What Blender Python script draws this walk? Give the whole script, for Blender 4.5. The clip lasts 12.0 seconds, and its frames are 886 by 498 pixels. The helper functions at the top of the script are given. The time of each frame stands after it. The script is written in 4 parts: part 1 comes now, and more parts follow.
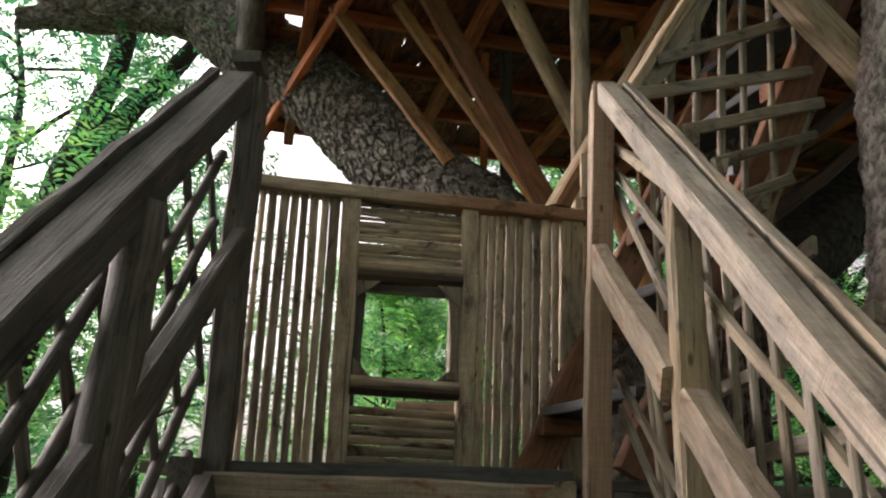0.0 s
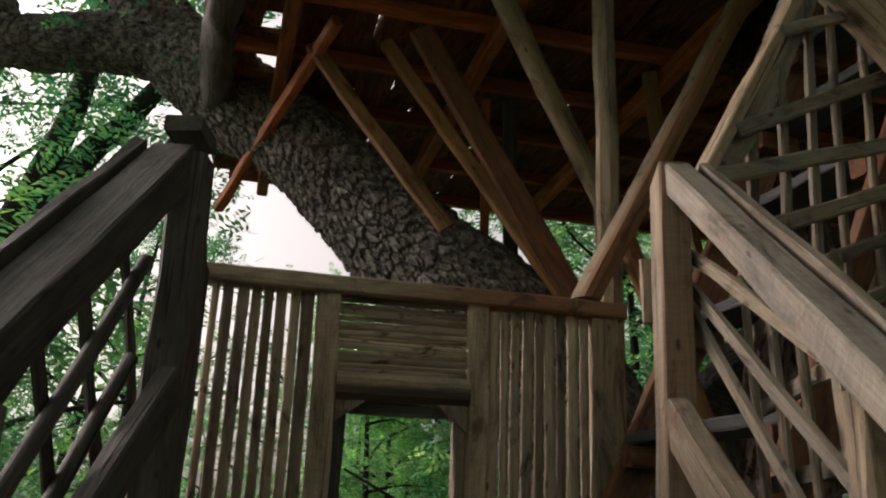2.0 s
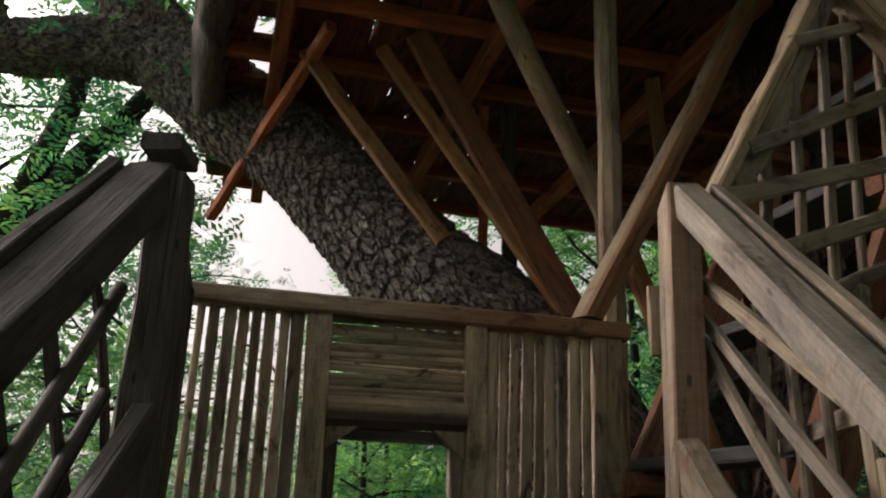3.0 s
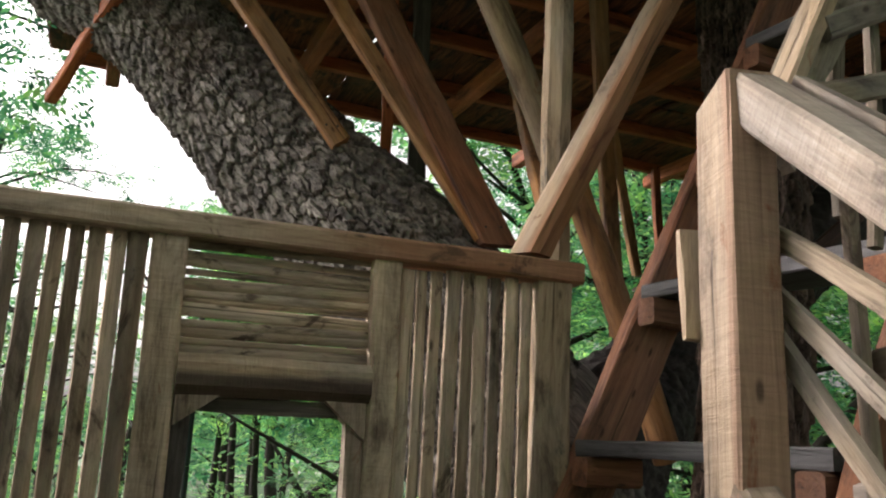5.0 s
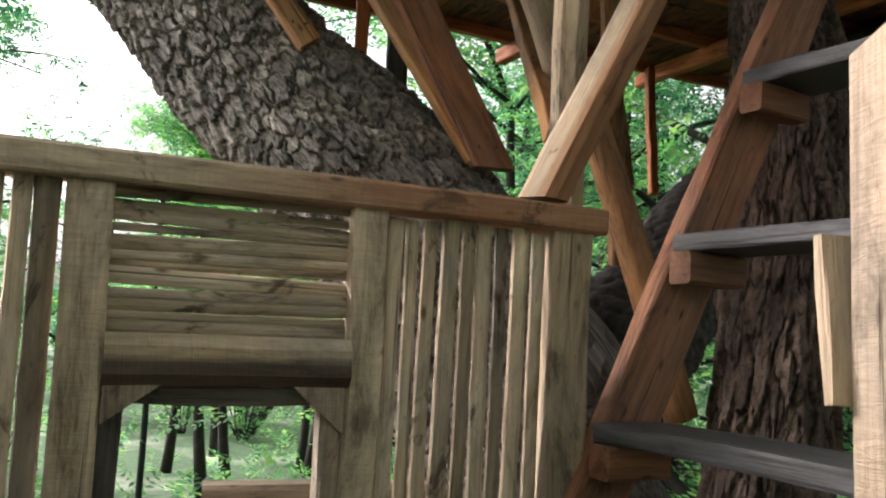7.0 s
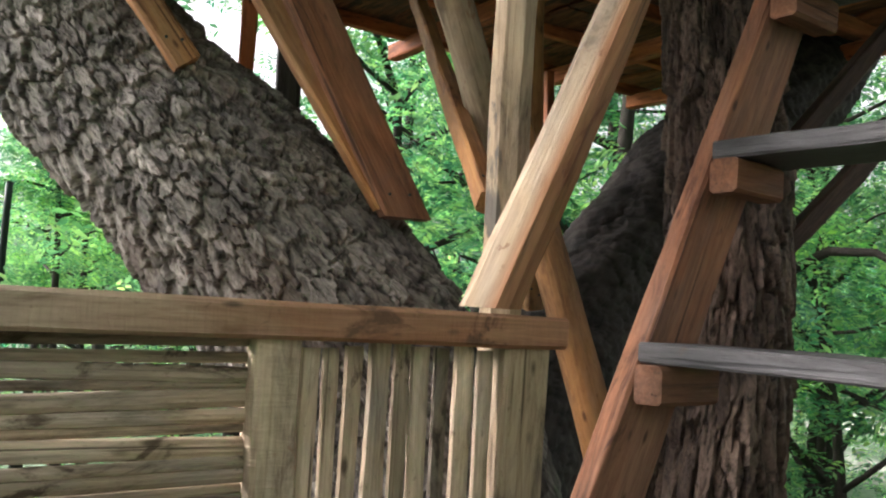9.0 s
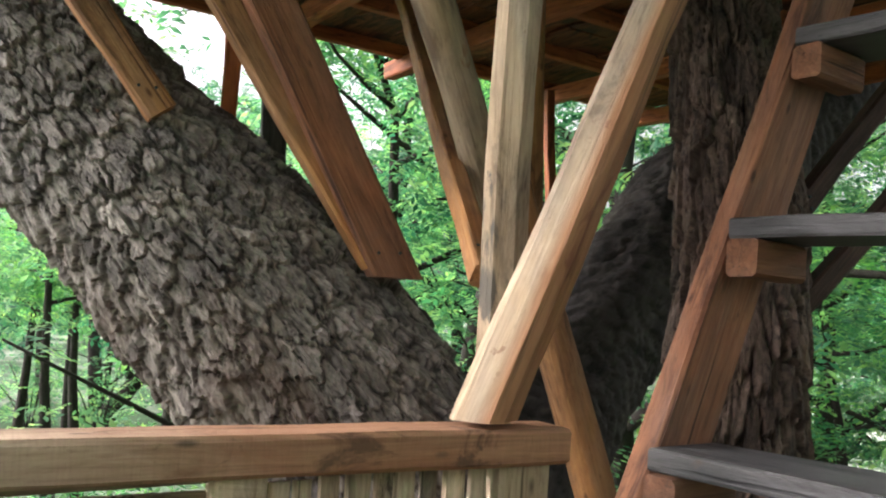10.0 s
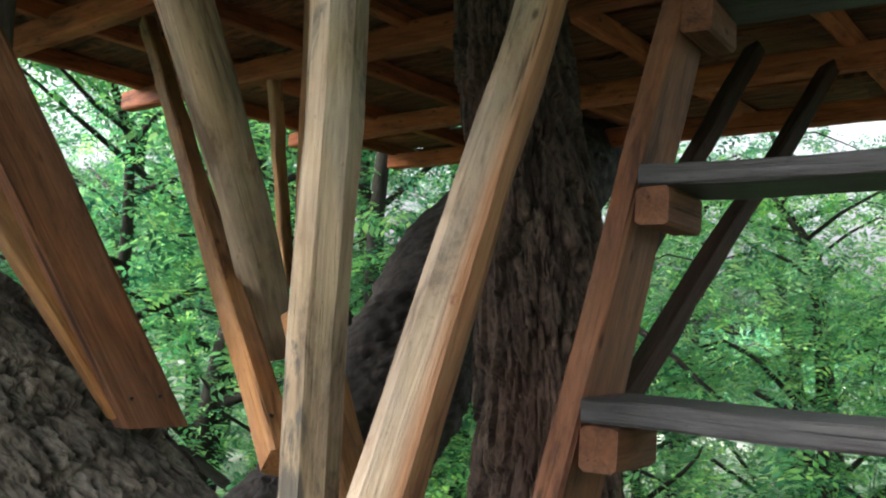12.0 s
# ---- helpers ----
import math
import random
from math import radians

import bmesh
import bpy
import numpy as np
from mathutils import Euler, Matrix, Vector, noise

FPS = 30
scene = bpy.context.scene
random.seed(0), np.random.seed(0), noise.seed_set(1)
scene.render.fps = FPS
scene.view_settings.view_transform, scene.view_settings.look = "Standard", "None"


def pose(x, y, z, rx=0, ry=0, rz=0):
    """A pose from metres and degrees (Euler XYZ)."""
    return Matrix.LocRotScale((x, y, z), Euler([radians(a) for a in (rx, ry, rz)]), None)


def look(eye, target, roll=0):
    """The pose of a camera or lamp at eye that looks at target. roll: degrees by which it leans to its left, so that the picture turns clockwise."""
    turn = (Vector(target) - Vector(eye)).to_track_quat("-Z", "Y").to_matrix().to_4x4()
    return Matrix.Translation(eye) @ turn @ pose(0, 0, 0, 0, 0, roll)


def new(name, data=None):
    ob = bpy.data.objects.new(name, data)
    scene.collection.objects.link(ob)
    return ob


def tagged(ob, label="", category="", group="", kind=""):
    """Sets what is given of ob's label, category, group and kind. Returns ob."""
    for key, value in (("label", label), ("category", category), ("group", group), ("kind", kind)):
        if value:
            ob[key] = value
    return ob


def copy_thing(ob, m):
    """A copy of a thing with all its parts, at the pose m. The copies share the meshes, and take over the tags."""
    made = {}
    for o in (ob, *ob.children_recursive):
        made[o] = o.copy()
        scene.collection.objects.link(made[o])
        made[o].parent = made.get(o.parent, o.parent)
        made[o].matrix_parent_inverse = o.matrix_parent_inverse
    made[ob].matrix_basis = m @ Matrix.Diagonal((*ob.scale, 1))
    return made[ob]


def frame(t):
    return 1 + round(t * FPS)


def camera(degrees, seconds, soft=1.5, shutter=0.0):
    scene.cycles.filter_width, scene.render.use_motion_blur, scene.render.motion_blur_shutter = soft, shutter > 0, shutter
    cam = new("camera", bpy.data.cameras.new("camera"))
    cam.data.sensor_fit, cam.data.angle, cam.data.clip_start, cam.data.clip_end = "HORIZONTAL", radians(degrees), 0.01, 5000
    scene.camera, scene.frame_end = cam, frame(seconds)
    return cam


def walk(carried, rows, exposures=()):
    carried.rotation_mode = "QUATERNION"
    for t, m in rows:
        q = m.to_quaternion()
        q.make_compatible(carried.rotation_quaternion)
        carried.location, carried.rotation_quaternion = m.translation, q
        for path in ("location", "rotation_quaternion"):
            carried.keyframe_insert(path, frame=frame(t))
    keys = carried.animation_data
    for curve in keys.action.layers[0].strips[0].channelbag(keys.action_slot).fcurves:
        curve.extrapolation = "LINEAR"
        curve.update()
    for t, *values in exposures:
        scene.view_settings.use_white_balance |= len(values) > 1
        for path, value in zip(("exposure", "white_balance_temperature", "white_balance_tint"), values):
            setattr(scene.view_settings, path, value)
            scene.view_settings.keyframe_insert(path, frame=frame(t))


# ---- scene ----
cam = camera(53.7, 12.0, soft=2.1)
PATH = [
    (0, (0.135, 0.2, 1.687), (0.038, 2.105, 2.287), 3.6),
    (0.5, (0.058, 0.351, 1.749), (-0.041, 2.249, 2.37), 3.5),
    (1, (0.018, 0.469, 1.919), (-0.084, 2.361, 2.558), 3.5),
    (1.5, (0.013, 0.601, 1.953), (-0.083, 2.488, 2.61), 3.7),
    (2, (0.04, 0.764, 2.1), (-0.023, 2.649, 2.765), 3.5),
    (2.5, (0.044, 0.809, 2.149), (-0.018, 2.693, 2.816), 3.5),
    (4.3, (-0.027, 1.152, 2.317), (-0.017, 3.047, 2.958), 4.0),
    (4.5, (-0.049, 1.233, 2.334), (0.031, 3.138, 2.936), 3.7),
    (5, (-0.02, 1.461, 2.395), (0.202, 3.389, 2.878), 3.8),
    (5.5, (0.008, 1.486, 2.497), (0.258, 3.435, 2.867), 3.9),
    (6, (0.016, 1.534, 2.503), (0.27, 3.492, 2.822), 3.9),
    (6.5, (0.002, 1.648, 2.509), (0.261, 3.612, 2.783), 3.8),
    (7, (-0.036, 1.801, 2.58), (0.28, 3.762, 2.814), 4.0),
    (7.2, (-0.04, 1.863, 2.622), (0.331, 3.812, 2.87), 4.5),
    (9, (-0.077, 2.13, 2.837), (0.527, 4.027, 3.024), 3.9),
    (9.5, (-0.044, 2.204, 2.962), (0.561, 4.101, 3.148), 4.1),
    (10, (-0.034, 2.248, 2.995), (0.572, 4.146, 3.178), 4.1),
    (10.5, (-0.056, 2.346, 3.011), (0.558, 4.241, 3.193), 4.0),
    (11, (-0.071, 2.493, 3.141), (0.678, 4.338, 3.327), 3.8),
    (11.5, (-0.065, 2.518, 3.271), (0.922, 4.245, 3.482), 3.2),
    (12, (-0.032, 2.564, 3.266), (1.104, 4.194, 3.498), 3.0),
]
EXPOSURES = [(0.0, 0.3, 6800, 20), (1.0, 0.15, 6800, 20), (1.5, -0.05, 6800, 20), (2.0, -0.63, 7000, 20), (2.5, -0.63, 7000, 20), (4.5, -0.63, 7000, 20), (5.0, 0.5, 6700, 20), (5.5, 0.95, 6650, 18), (6.5, 0.88, 6600, 18), (9.0, 1.22, 6450, 18), (10.5, 1.36, 6400, 18), (11.0, 1.45, 6350, 17), (11.5, 1.02, 6300, 16), (12.0, 1.04, 6200, 14)]
LEVEL = Matrix.Translation((0, 2.4, 2.8)) @ pose(0, 0, 0, -1.4, 1.2) @ Matrix.Translation((0, -2.4, -2.8))
walk(cam, [(t, LEVEL @ look(eye, target, roll)) for t, eye, target, roll in PATH], EXPOSURES)

# ---- light ----
world = bpy.data.worlds.new("overcast_sky")
scene.world = world
world.use_nodes = True
wn, wl = world.node_tree.nodes, world.node_tree.links
sky = wn.new("ShaderNodeTexSky")
sky.sky_type, sky.sun_disc = "NISHITA", False
sky.sun_elevation, sky.sun_rotation = radians(25.6), radians(-62)
sky.air_density, sky.dust_density, sky.ozone_density = 1.0, 8.0, 1.0
soft_sky = wn.new("ShaderNodeHueSaturation")
soft_sky.inputs["Saturation"].default_value, soft_sky.inputs["Value"].default_value = 0.12, 2.1
wl.new(sky.outputs["Color"], soft_sky.inputs["Color"])
wl.new(soft_sky.outputs["Color"], wn["Background"].inputs["Color"])
wn["Background"].inputs["Strength"].default_value = 0.15

sun = new("sun", bpy.data.lights.new("sun", "SUN"))
sun.data.energy, sun.data.angle, sun.data.color = 1.5, radians(28), (1.0, 0.965, 0.91)
sun.matrix_basis = look((-8.5, 4.5, 4.6), (0, 0, 0))


# ---- materials ----
def nodes_of(name):
    m = bpy.data.materials.new(name)
    m.use_nodes = True
    return m, m.node_tree.nodes, m.node_tree.links, m.node_tree.nodes["Principled BSDF"]


def coords(n, l, scale, offset=True):
    """Object coordinates, shifted by a random amount for each object, then scaled."""
    tex, m = n.new("ShaderNodeTexCoord"), n.new("ShaderNodeMapping")
    m.inputs["Scale"].default_value = scale
    if offset:
        info, mul = n.new("ShaderNodeObjectInfo"), n.new("ShaderNodeVectorMath")
        mul.operation = "SCALE"
        mul.inputs[0].default_value = (37.0, 19.0, 53.0)
        l.new(info.outputs["Random"], mul.inputs["Scale"])
        add = n.new("ShaderNodeVectorMath")
        l.new(tex.outputs["Object"], add.inputs[0])
        l.new(mul.outputs[0], add.inputs[1])
        l.new(add.outputs[0], m.inputs["Vector"])
    else:
        l.new(tex.outputs["Object"], m.inputs["Vector"])
    return m.outputs["Vector"]


def noise_tex(n, l, vec, scale, detail=4, rough=0.55, distort=0.0):
    t = n.new("ShaderNodeTexNoise")
    t.inputs["Scale"].default_value, t.inputs["Detail"].default_value = scale, detail
    t.inputs["Roughness"].default_value, t.inputs["Distortion"].default_value = rough, distort
    l.new(vec, t.inputs["Vector"])
    return t.outputs["Fac"]


def ramp(n, l, fac, stops):
    r = n.new("ShaderNodeValToRGB")
    while len(r.color_ramp.elements) < len(stops):
        r.color_ramp.elements.new(0.5)
    for e, (p, c) in zip(r.color_ramp.elements, stops):
        e.position, e.color = p, (*c, 1)
    l.new(fac, r.inputs["Fac"])
    return r.outputs["Color"]


def mixed(n, l, fac, a, b, mode="MIX"):
    m = n.new("ShaderNodeMix")
    m.data_type, m.blend_type = "RGBA", mode
    for sock, v in ((m.inputs["Factor"], fac), (m.inputs["A"], a), (m.inputs["B"], b)):
        if isinstance(v, (int, float)):
            sock.default_value = v
        elif isinstance(v, tuple):
            sock.default_value = (*v, 1)
        else:
            l.new(v, sock)
    return m.outputs["Result"]


def wood(name, light, mid, dark, stain, stain_at=0.62, rough=0.75, fine=1.0, saw=0.0, spread=0.35, grey=0.35, part_tint=None, blot=1.0):
    """Wood with the grain along the object's own z; grey: how far weather has bleached it in patches;
    part_tint: (axis, from, to, colour) of heartwood, stain or redder wood on one side or end."""
    m, n, l, b = nodes_of(name)
    grain = noise_tex(n, l, coords(n, l, (95 * fine, 95 * fine, 3.0)), 1.0, 6, 0.68, 1.0)
    col = ramp(n, l, grain, [(0.25, dark), (0.46, mid), (0.75, light)])
    # bleached and dirty patches
    broad = noise_tex(n, l, coords(n, l, (7, 7, 2.4)), 1.0, 5, 0.65, 0.8)
    ash = sum(mid) / 3
    col = mixed(n, l, ramp(n, l, broad, [(0.42, (0, 0, 0)), (0.62, (grey * 1.2, grey * 1.2, grey * 1.2))]), col, (1.15 * ash, 1.08 * ash, 0.98 * ash))
    tone = ramp(n, l, noise_tex(n, l, coords(n, l, (16, 16, 4)), 1.0, 6, 0.7, 0.5), [(0.33, (0.36, 0.34, 0.33)), (0.45, (0.86, 0.85, 0.84)), (0.7, (1.42, 1.41, 1.39))])
    col = mixed(n, l, 1.0, col, tone, "MULTIPLY")
    speck = noise_tex(n, l, coords(n, l, (120, 120, 60)), 1.0, 3, 0.6)
    col = mixed(n, l, ramp(n, l, speck, [(0.64, (0, 0, 0)), (0.74, (0.45, 0.45, 0.45))]), col, tuple(0.6 * v for v in dark))
    if part_tint:
        axis, lo, hi, red = part_tint
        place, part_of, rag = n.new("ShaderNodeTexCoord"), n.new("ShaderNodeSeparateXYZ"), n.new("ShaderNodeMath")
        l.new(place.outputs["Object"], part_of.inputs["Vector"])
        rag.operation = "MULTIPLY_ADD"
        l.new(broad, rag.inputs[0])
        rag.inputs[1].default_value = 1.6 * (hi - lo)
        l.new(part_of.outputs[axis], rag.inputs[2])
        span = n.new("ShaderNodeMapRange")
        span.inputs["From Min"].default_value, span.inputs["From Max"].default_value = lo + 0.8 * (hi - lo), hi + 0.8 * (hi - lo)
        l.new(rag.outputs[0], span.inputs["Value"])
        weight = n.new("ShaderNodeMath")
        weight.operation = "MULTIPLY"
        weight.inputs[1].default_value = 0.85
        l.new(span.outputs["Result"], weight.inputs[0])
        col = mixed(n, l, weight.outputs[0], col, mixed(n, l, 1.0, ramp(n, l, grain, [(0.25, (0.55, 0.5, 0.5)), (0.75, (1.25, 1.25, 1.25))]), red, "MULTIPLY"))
    patch = noise_tex(n, l, coords(n, l, (11 * blot, 11 * blot, 5 * blot)), 1.0, 6, 0.68, 1.0)
    col = mixed(n, l, ramp(n, l, patch, [(stain_at, (0, 0, 0)), (stain_at + 0.07, (0.85, 0.85, 0.85))]), col, stain)
    vor = n.new("ShaderNodeTexVoronoi")
    vor.inputs["Scale"].default_value = 1.0
    l.new(coords(n, l, (18, 18, 7)), vor.inputs["Vector"])
    col = mixed(n, l, ramp(n, l, vor.outputs["Distance"], [(0.05, (0.85, 0.85, 0.85)), (0.12, (0, 0, 0))]), col, tuple(0.45 * v for v in dark))
    split = noise_tex(n, l, coords(n, l, (85, 85, 1.3)), 1.0, 3, 0.5, 0.3)
    cracks = ramp(n, l, split, [(0.66, (0, 0, 0)), (0.71, (0.8, 0.8, 0.8))])
    col = mixed(n, l, cracks, col, tuple(0.3 * v for v in dark))
    info = n.new("ShaderNodeObjectInfo")
    vary = ramp(n, l, info.outputs["Random"], [(0.0, (0.7 * (1 - spread), 0.7 * (1 - spread), 0.7 * (1 - spread))), (1.0, (0.7 + 0.42 * spread, 0.7 + 0.41 * spread, 0.7 + 0.4 * spread))])
    height = grain
    if saw:
        lines = noise_tex(n, l, coords(n, l, (14, 14, 120)), 1.0, 4, 0.65, 1.2)
        col = mixed(n, l, 1.0, col, ramp(n, l, lines, [(0.3, (1 - saw, 1 - saw, 1 - saw)), (0.7, (1 + saw, 1 + saw, 1 + saw))]), "MULTIPLY")
        height = mixed(n, l, 0.6, grain, lines)
    l.new(mixed(n, l, 1.0, col, vary, "MULTIPLY"), b.inputs["Base Color"])
    b.inputs["Roughness"].default_value = rough
    b.inputs["Specular IOR Level"].default_value = 0.3
    bump = n.new("ShaderNodeBump")
    bump.inputs["Strength"].default_value, bump.inputs["Distance"].default_value = 0.8, 0.005
    l.new(mixed(n, l, cracks, height, (0.0, 0.0, 0.0)), bump.inputs["Height"])
    l.new(bump.outputs["Normal"], b.inputs["Normal"])
    return m


def bark(name, light, dark, moss, scale=1.0):
    """Bark, grained along the limb by its own surface coordinates (metres round and along)."""
    m, n, l, b = nodes_of(name)
    tex, mp = n.new("ShaderNodeTexCoord"), n.new("ShaderNodeMapping")
    mp.inputs["Scale"].default_value = (1.0, 0.45, 1.0)
    l.new(tex.outputs["UV"], mp.inputs["Vector"])
    vec = mp.outputs["Vector"]
    f = noise_tex(n, l, vec, 60 * scale, 7, 0.72, 0.8)
    col = ramp(n, l, f, [(0.32, dark), (0.5, tuple(0.55 * a + 0.45 * c for a, c in zip(light, dark))), (0.7, light)])
    blotch = noise_tex(n, l, vec, 14 * scale, 4, 0.65, 0.6)
    col = mixed(n, l, 1.0, col, ramp(n, l, blotch, [(0.32, (0.55, 0.55, 0.57)), (0.68, (1.4, 1.37, 1.32))]), "MULTIPLY")
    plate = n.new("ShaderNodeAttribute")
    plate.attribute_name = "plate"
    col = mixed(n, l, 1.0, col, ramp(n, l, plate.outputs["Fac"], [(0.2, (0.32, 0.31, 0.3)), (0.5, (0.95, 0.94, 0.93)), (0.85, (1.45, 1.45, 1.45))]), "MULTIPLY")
    big = noise_tex(n, l, vec, 2.6, 3, 0.6)
    col = mixed(n, l, ramp(n, l, big, [(0.48, (0, 0, 0)), (0.7, (0.65, 0.65, 0.65))]), col, moss)
    l.new(col, b.inputs["Base Color"])
    b.inputs["Roughness"].default_value = 0.85
    b.inputs["Specular IOR Level"].default_value = 0.3
    bump = n.new("ShaderNodeBump")
    bump.inputs["Strength"].default_value, bump.inputs["Distance"].default_value = 0.9, 0.008
    l.new(noise_tex(n, l, vec, 130 * scale, 6, 0.7, 0.5), bump.inputs["Height"])
    l.new(bump.outputs["Normal"], b.inputs["Normal"])
    return m


def leaf_material(name, a, c, d):
    m, n, l, b = nodes_of(name)
    geo = n.new("ShaderNodeNewGeometry")
    col = ramp(n, l, geo.outputs["Random Per Island"], [(0.0, a), (0.55, c), (1.0, d)])
    # dark bluish to bright warm clumps: shade and sun put into the leaf colour
    clump_shade = noise_tex(n, l, coords(n, l, (1, 1, 1)), 1.6, 3, 0.6)
    col = mixed(n, l, 1.0, col, ramp(n, l, clump_shade, [(0.36, (0.38, 0.45, 0.55)), (0.48, (1.05, 1.05, 1.1)), (0.62, (1.9, 1.75, 1.4))]), "MULTIPLY")
    l.new(col, b.inputs["Base Color"])
    b.inputs["Roughness"].default_value = 0.5
    b.inputs["Specular IOR Level"].default_value = 0.35
    tr = n.new("ShaderNodeBsdfTranslucent")
    bright = n.new("ShaderNodeHueSaturation")
    bright.inputs["Value"].default_value, bright.inputs["Saturation"].default_value = 1.5, 1.1
    l.new(col, bright.inputs["Color"])
    l.new(bright.outputs["Color"], tr.inputs["Color"])
    mx = n.new("ShaderNodeMixShader")
    mx.inputs["Fac"].default_value = 0.45
    l.new(b.outputs["BSDF"], mx.inputs[1])
    l.new(tr.outputs["BSDF"], mx.inputs[2])
    l.new(mx.outputs["Shader"], n["Material Output"].inputs["Surface"])
    return m


def ground_material():
    m, n, l, b = nodes_of("ground_grass_and_earth")
    vec = coords(n, l, (1, 1, 1), offset=False)
    big = noise_tex(n, l, vec, 0.25, 4, 0.6)
    fine_n = noise_tex(n, l, vec, 9, 5, 0.7)
    place, away = n.new("ShaderNodeTexCoord"), n.new("ShaderNodeVectorMath")
    away.operation = "DISTANCE"
    away.inputs[1].default_value = (1.0, 4.5, 0.0)
    l.new(place.outputs["Object"], away.inputs[0])
    spread = n.new("ShaderNodeMath")
    spread.operation = "MULTIPLY_ADD"
    spread.inputs[1].default_value, spread.inputs[2].default_value = 0.06, 0.0
    l.new(away.outputs["Value"], spread.inputs[0])
    # ground round the tree coloured dark for its shade, to cut bounced light
    shaded_ground = ramp(n, l, fine_n, [(0.3, (0.035, 0.028, 0.02)), (0.7, (0.12, 0.09, 0.06))])
    grass = ramp(n, l, fine_n, [(0.3, (0.04, 0.085, 0.04)), (0.7, (0.12, 0.2, 0.1))])
    earth = ramp(n, l, fine_n, [(0.3, (0.24, 0.26, 0.2)), (0.7, (0.46, 0.48, 0.4))])
    open_ground = mixed(n, l, ramp(n, l, big, [(0.5, (0, 0, 0)), (0.62, (1, 1, 1))]), grass, earth)
    l.new(mixed(n, l, ramp(n, l, spread.outputs[0], [(0.35, (0, 0, 0)), (0.6, (1, 1, 1))]), shaded_ground, open_ground), b.inputs["Base Color"])
    b.inputs["Roughness"].default_value = 0.95
    return m


OLD = wood("weathered_grey_wood", (0.235, 0.208, 0.178), (0.115, 0.097, 0.08), (0.032, 0.026, 0.022), (0.038, 0.029, 0.023), 0.62, grey=0.5)
SAWN = wood("rough_sawn_tan_wood", (0.5, 0.41, 0.31), (0.36, 0.275, 0.195), (0.17, 0.115, 0.08), (0.26, 0.1, 0.05), 0.585, saw=0.14, spread=0.12, grey=0.2)
HANDRAIL = wood("weathered_sawn_handrail", (0.5, 0.43, 0.35), (0.34, 0.275, 0.215), (0.15, 0.11, 0.085), (0.24, 0.11, 0.06), 0.6, saw=0.14, spread=0.05, grey=0.5)
# turns redder towards the front face
NEWEL = wood("sawn_newel_with_redder_front", (0.54, 0.425, 0.31), (0.4, 0.3, 0.205), (0.2, 0.13, 0.085), (0.26, 0.1, 0.05), 0.62, saw=0.13, spread=0.05, grey=0.2, part_tint=(1, -0.026, -0.036, (0.42, 0.27, 0.18)))
TAN = wood("pale_tan_pole_wood", (0.56, 0.425, 0.28), (0.44, 0.315, 0.195), (0.22, 0.14, 0.08), (0.3, 0.12, 0.055), 0.6, spread=0.12, grey=0.25)
RED = wood("red_brown_timber", (0.7, 0.215, 0.07), (0.5, 0.14, 0.046), (0.2, 0.054, 0.02), (0.09, 0.04, 0.025), 0.63, spread=0.3, grey=0.1)
ORANGE = wood("orange_brown_timber", (0.54, 0.28, 0.105), (0.43, 0.2, 0.072), (0.24, 0.1, 0.038), (0.13, 0.055, 0.03), 0.63, spread=0.2, grey=0.2)
SLAB = wood("rough_slab_boards", (0.5, 0.19, 0.072), (0.19, 0.064, 0.026), (0.028, 0.012, 0.008), (0.03, 0.018, 0.012), 0.53, fine=0.5, spread=0.45, grey=0.15)
CANE = wood("split_bamboo", (0.8, 0.63, 0.45), (0.6, 0.45, 0.3), (0.18, 0.12, 0.075), (0.09, 0.055, 0.036), 0.575, fine=1.3, spread=0.55, grey=0.35)
BROWN = wood("brown_ladder_timber", (0.36, 0.165, 0.082), (0.25, 0.1, 0.047), (0.12, 0.045, 0.024), (0.09, 0.04, 0.025), 0.62, spread=0.2, grey=0.2)
STICK = wood("debarked_sticks", (0.45, 0.37, 0.27), (0.33, 0.26, 0.18), (0.16, 0.115, 0.075), (0.1, 0.07, 0.05), 0.6, spread=0.35, grey=0.5)
TREAD = wood("grey_ladder_treads", (0.13, 0.128, 0.128), (0.075, 0.075, 0.077), (0.032, 0.032, 0.033), (0.13, 0.085, 0.055), 0.68, rough=0.5, spread=0.2, grey=0.3)
STAINED = wood("water_stained_log", (0.66, 0.52, 0.36), (0.54, 0.4, 0.26), (0.32, 0.2, 0.12), (0.05, 0.032, 0.024), 0.64, saw=0.1, spread=0.1, part_tint=(1, 0.012, -0.004, (0.06, 0.038, 0.028)), blot=0.8)
POST = wood("pale_sawn_post", (0.82, 0.66, 0.48), (0.65, 0.5, 0.34), (0.33, 0.22, 0.14), (0.32, 0.14, 0.075), 0.6, saw=0.12, spread=0.1, grey=0.2)
POLE = wood("hewn_pole_with_heartwood", (0.58, 0.44, 0.3), (0.46, 0.335, 0.21), (0.24, 0.16, 0.09), (0.2, 0.075, 0.04), 0.62, spread=0.05, grey=0.3, part_tint=(0, 0.0, -0.02, (0.42, 0.19, 0.08)))
MOULDY = wood("pale_pole_with_grey_mould", (0.56, 0.435, 0.29), (0.44, 0.325, 0.205), (0.22, 0.15, 0.085), (0.08, 0.08, 0.07), 0.575, spread=0.05, grey=0.3, blot=0.75)
RAILING = wood("parapet_rail_wood", (0.78, 0.63, 0.46), (0.62, 0.48, 0.335), (0.3, 0.21, 0.135), (0.14, 0.075, 0.045), 0.6, saw=0.08, spread=0.05, grey=0.3, part_tint=(2, 0.4, 0.85, (0.46, 0.21, 0.1)))
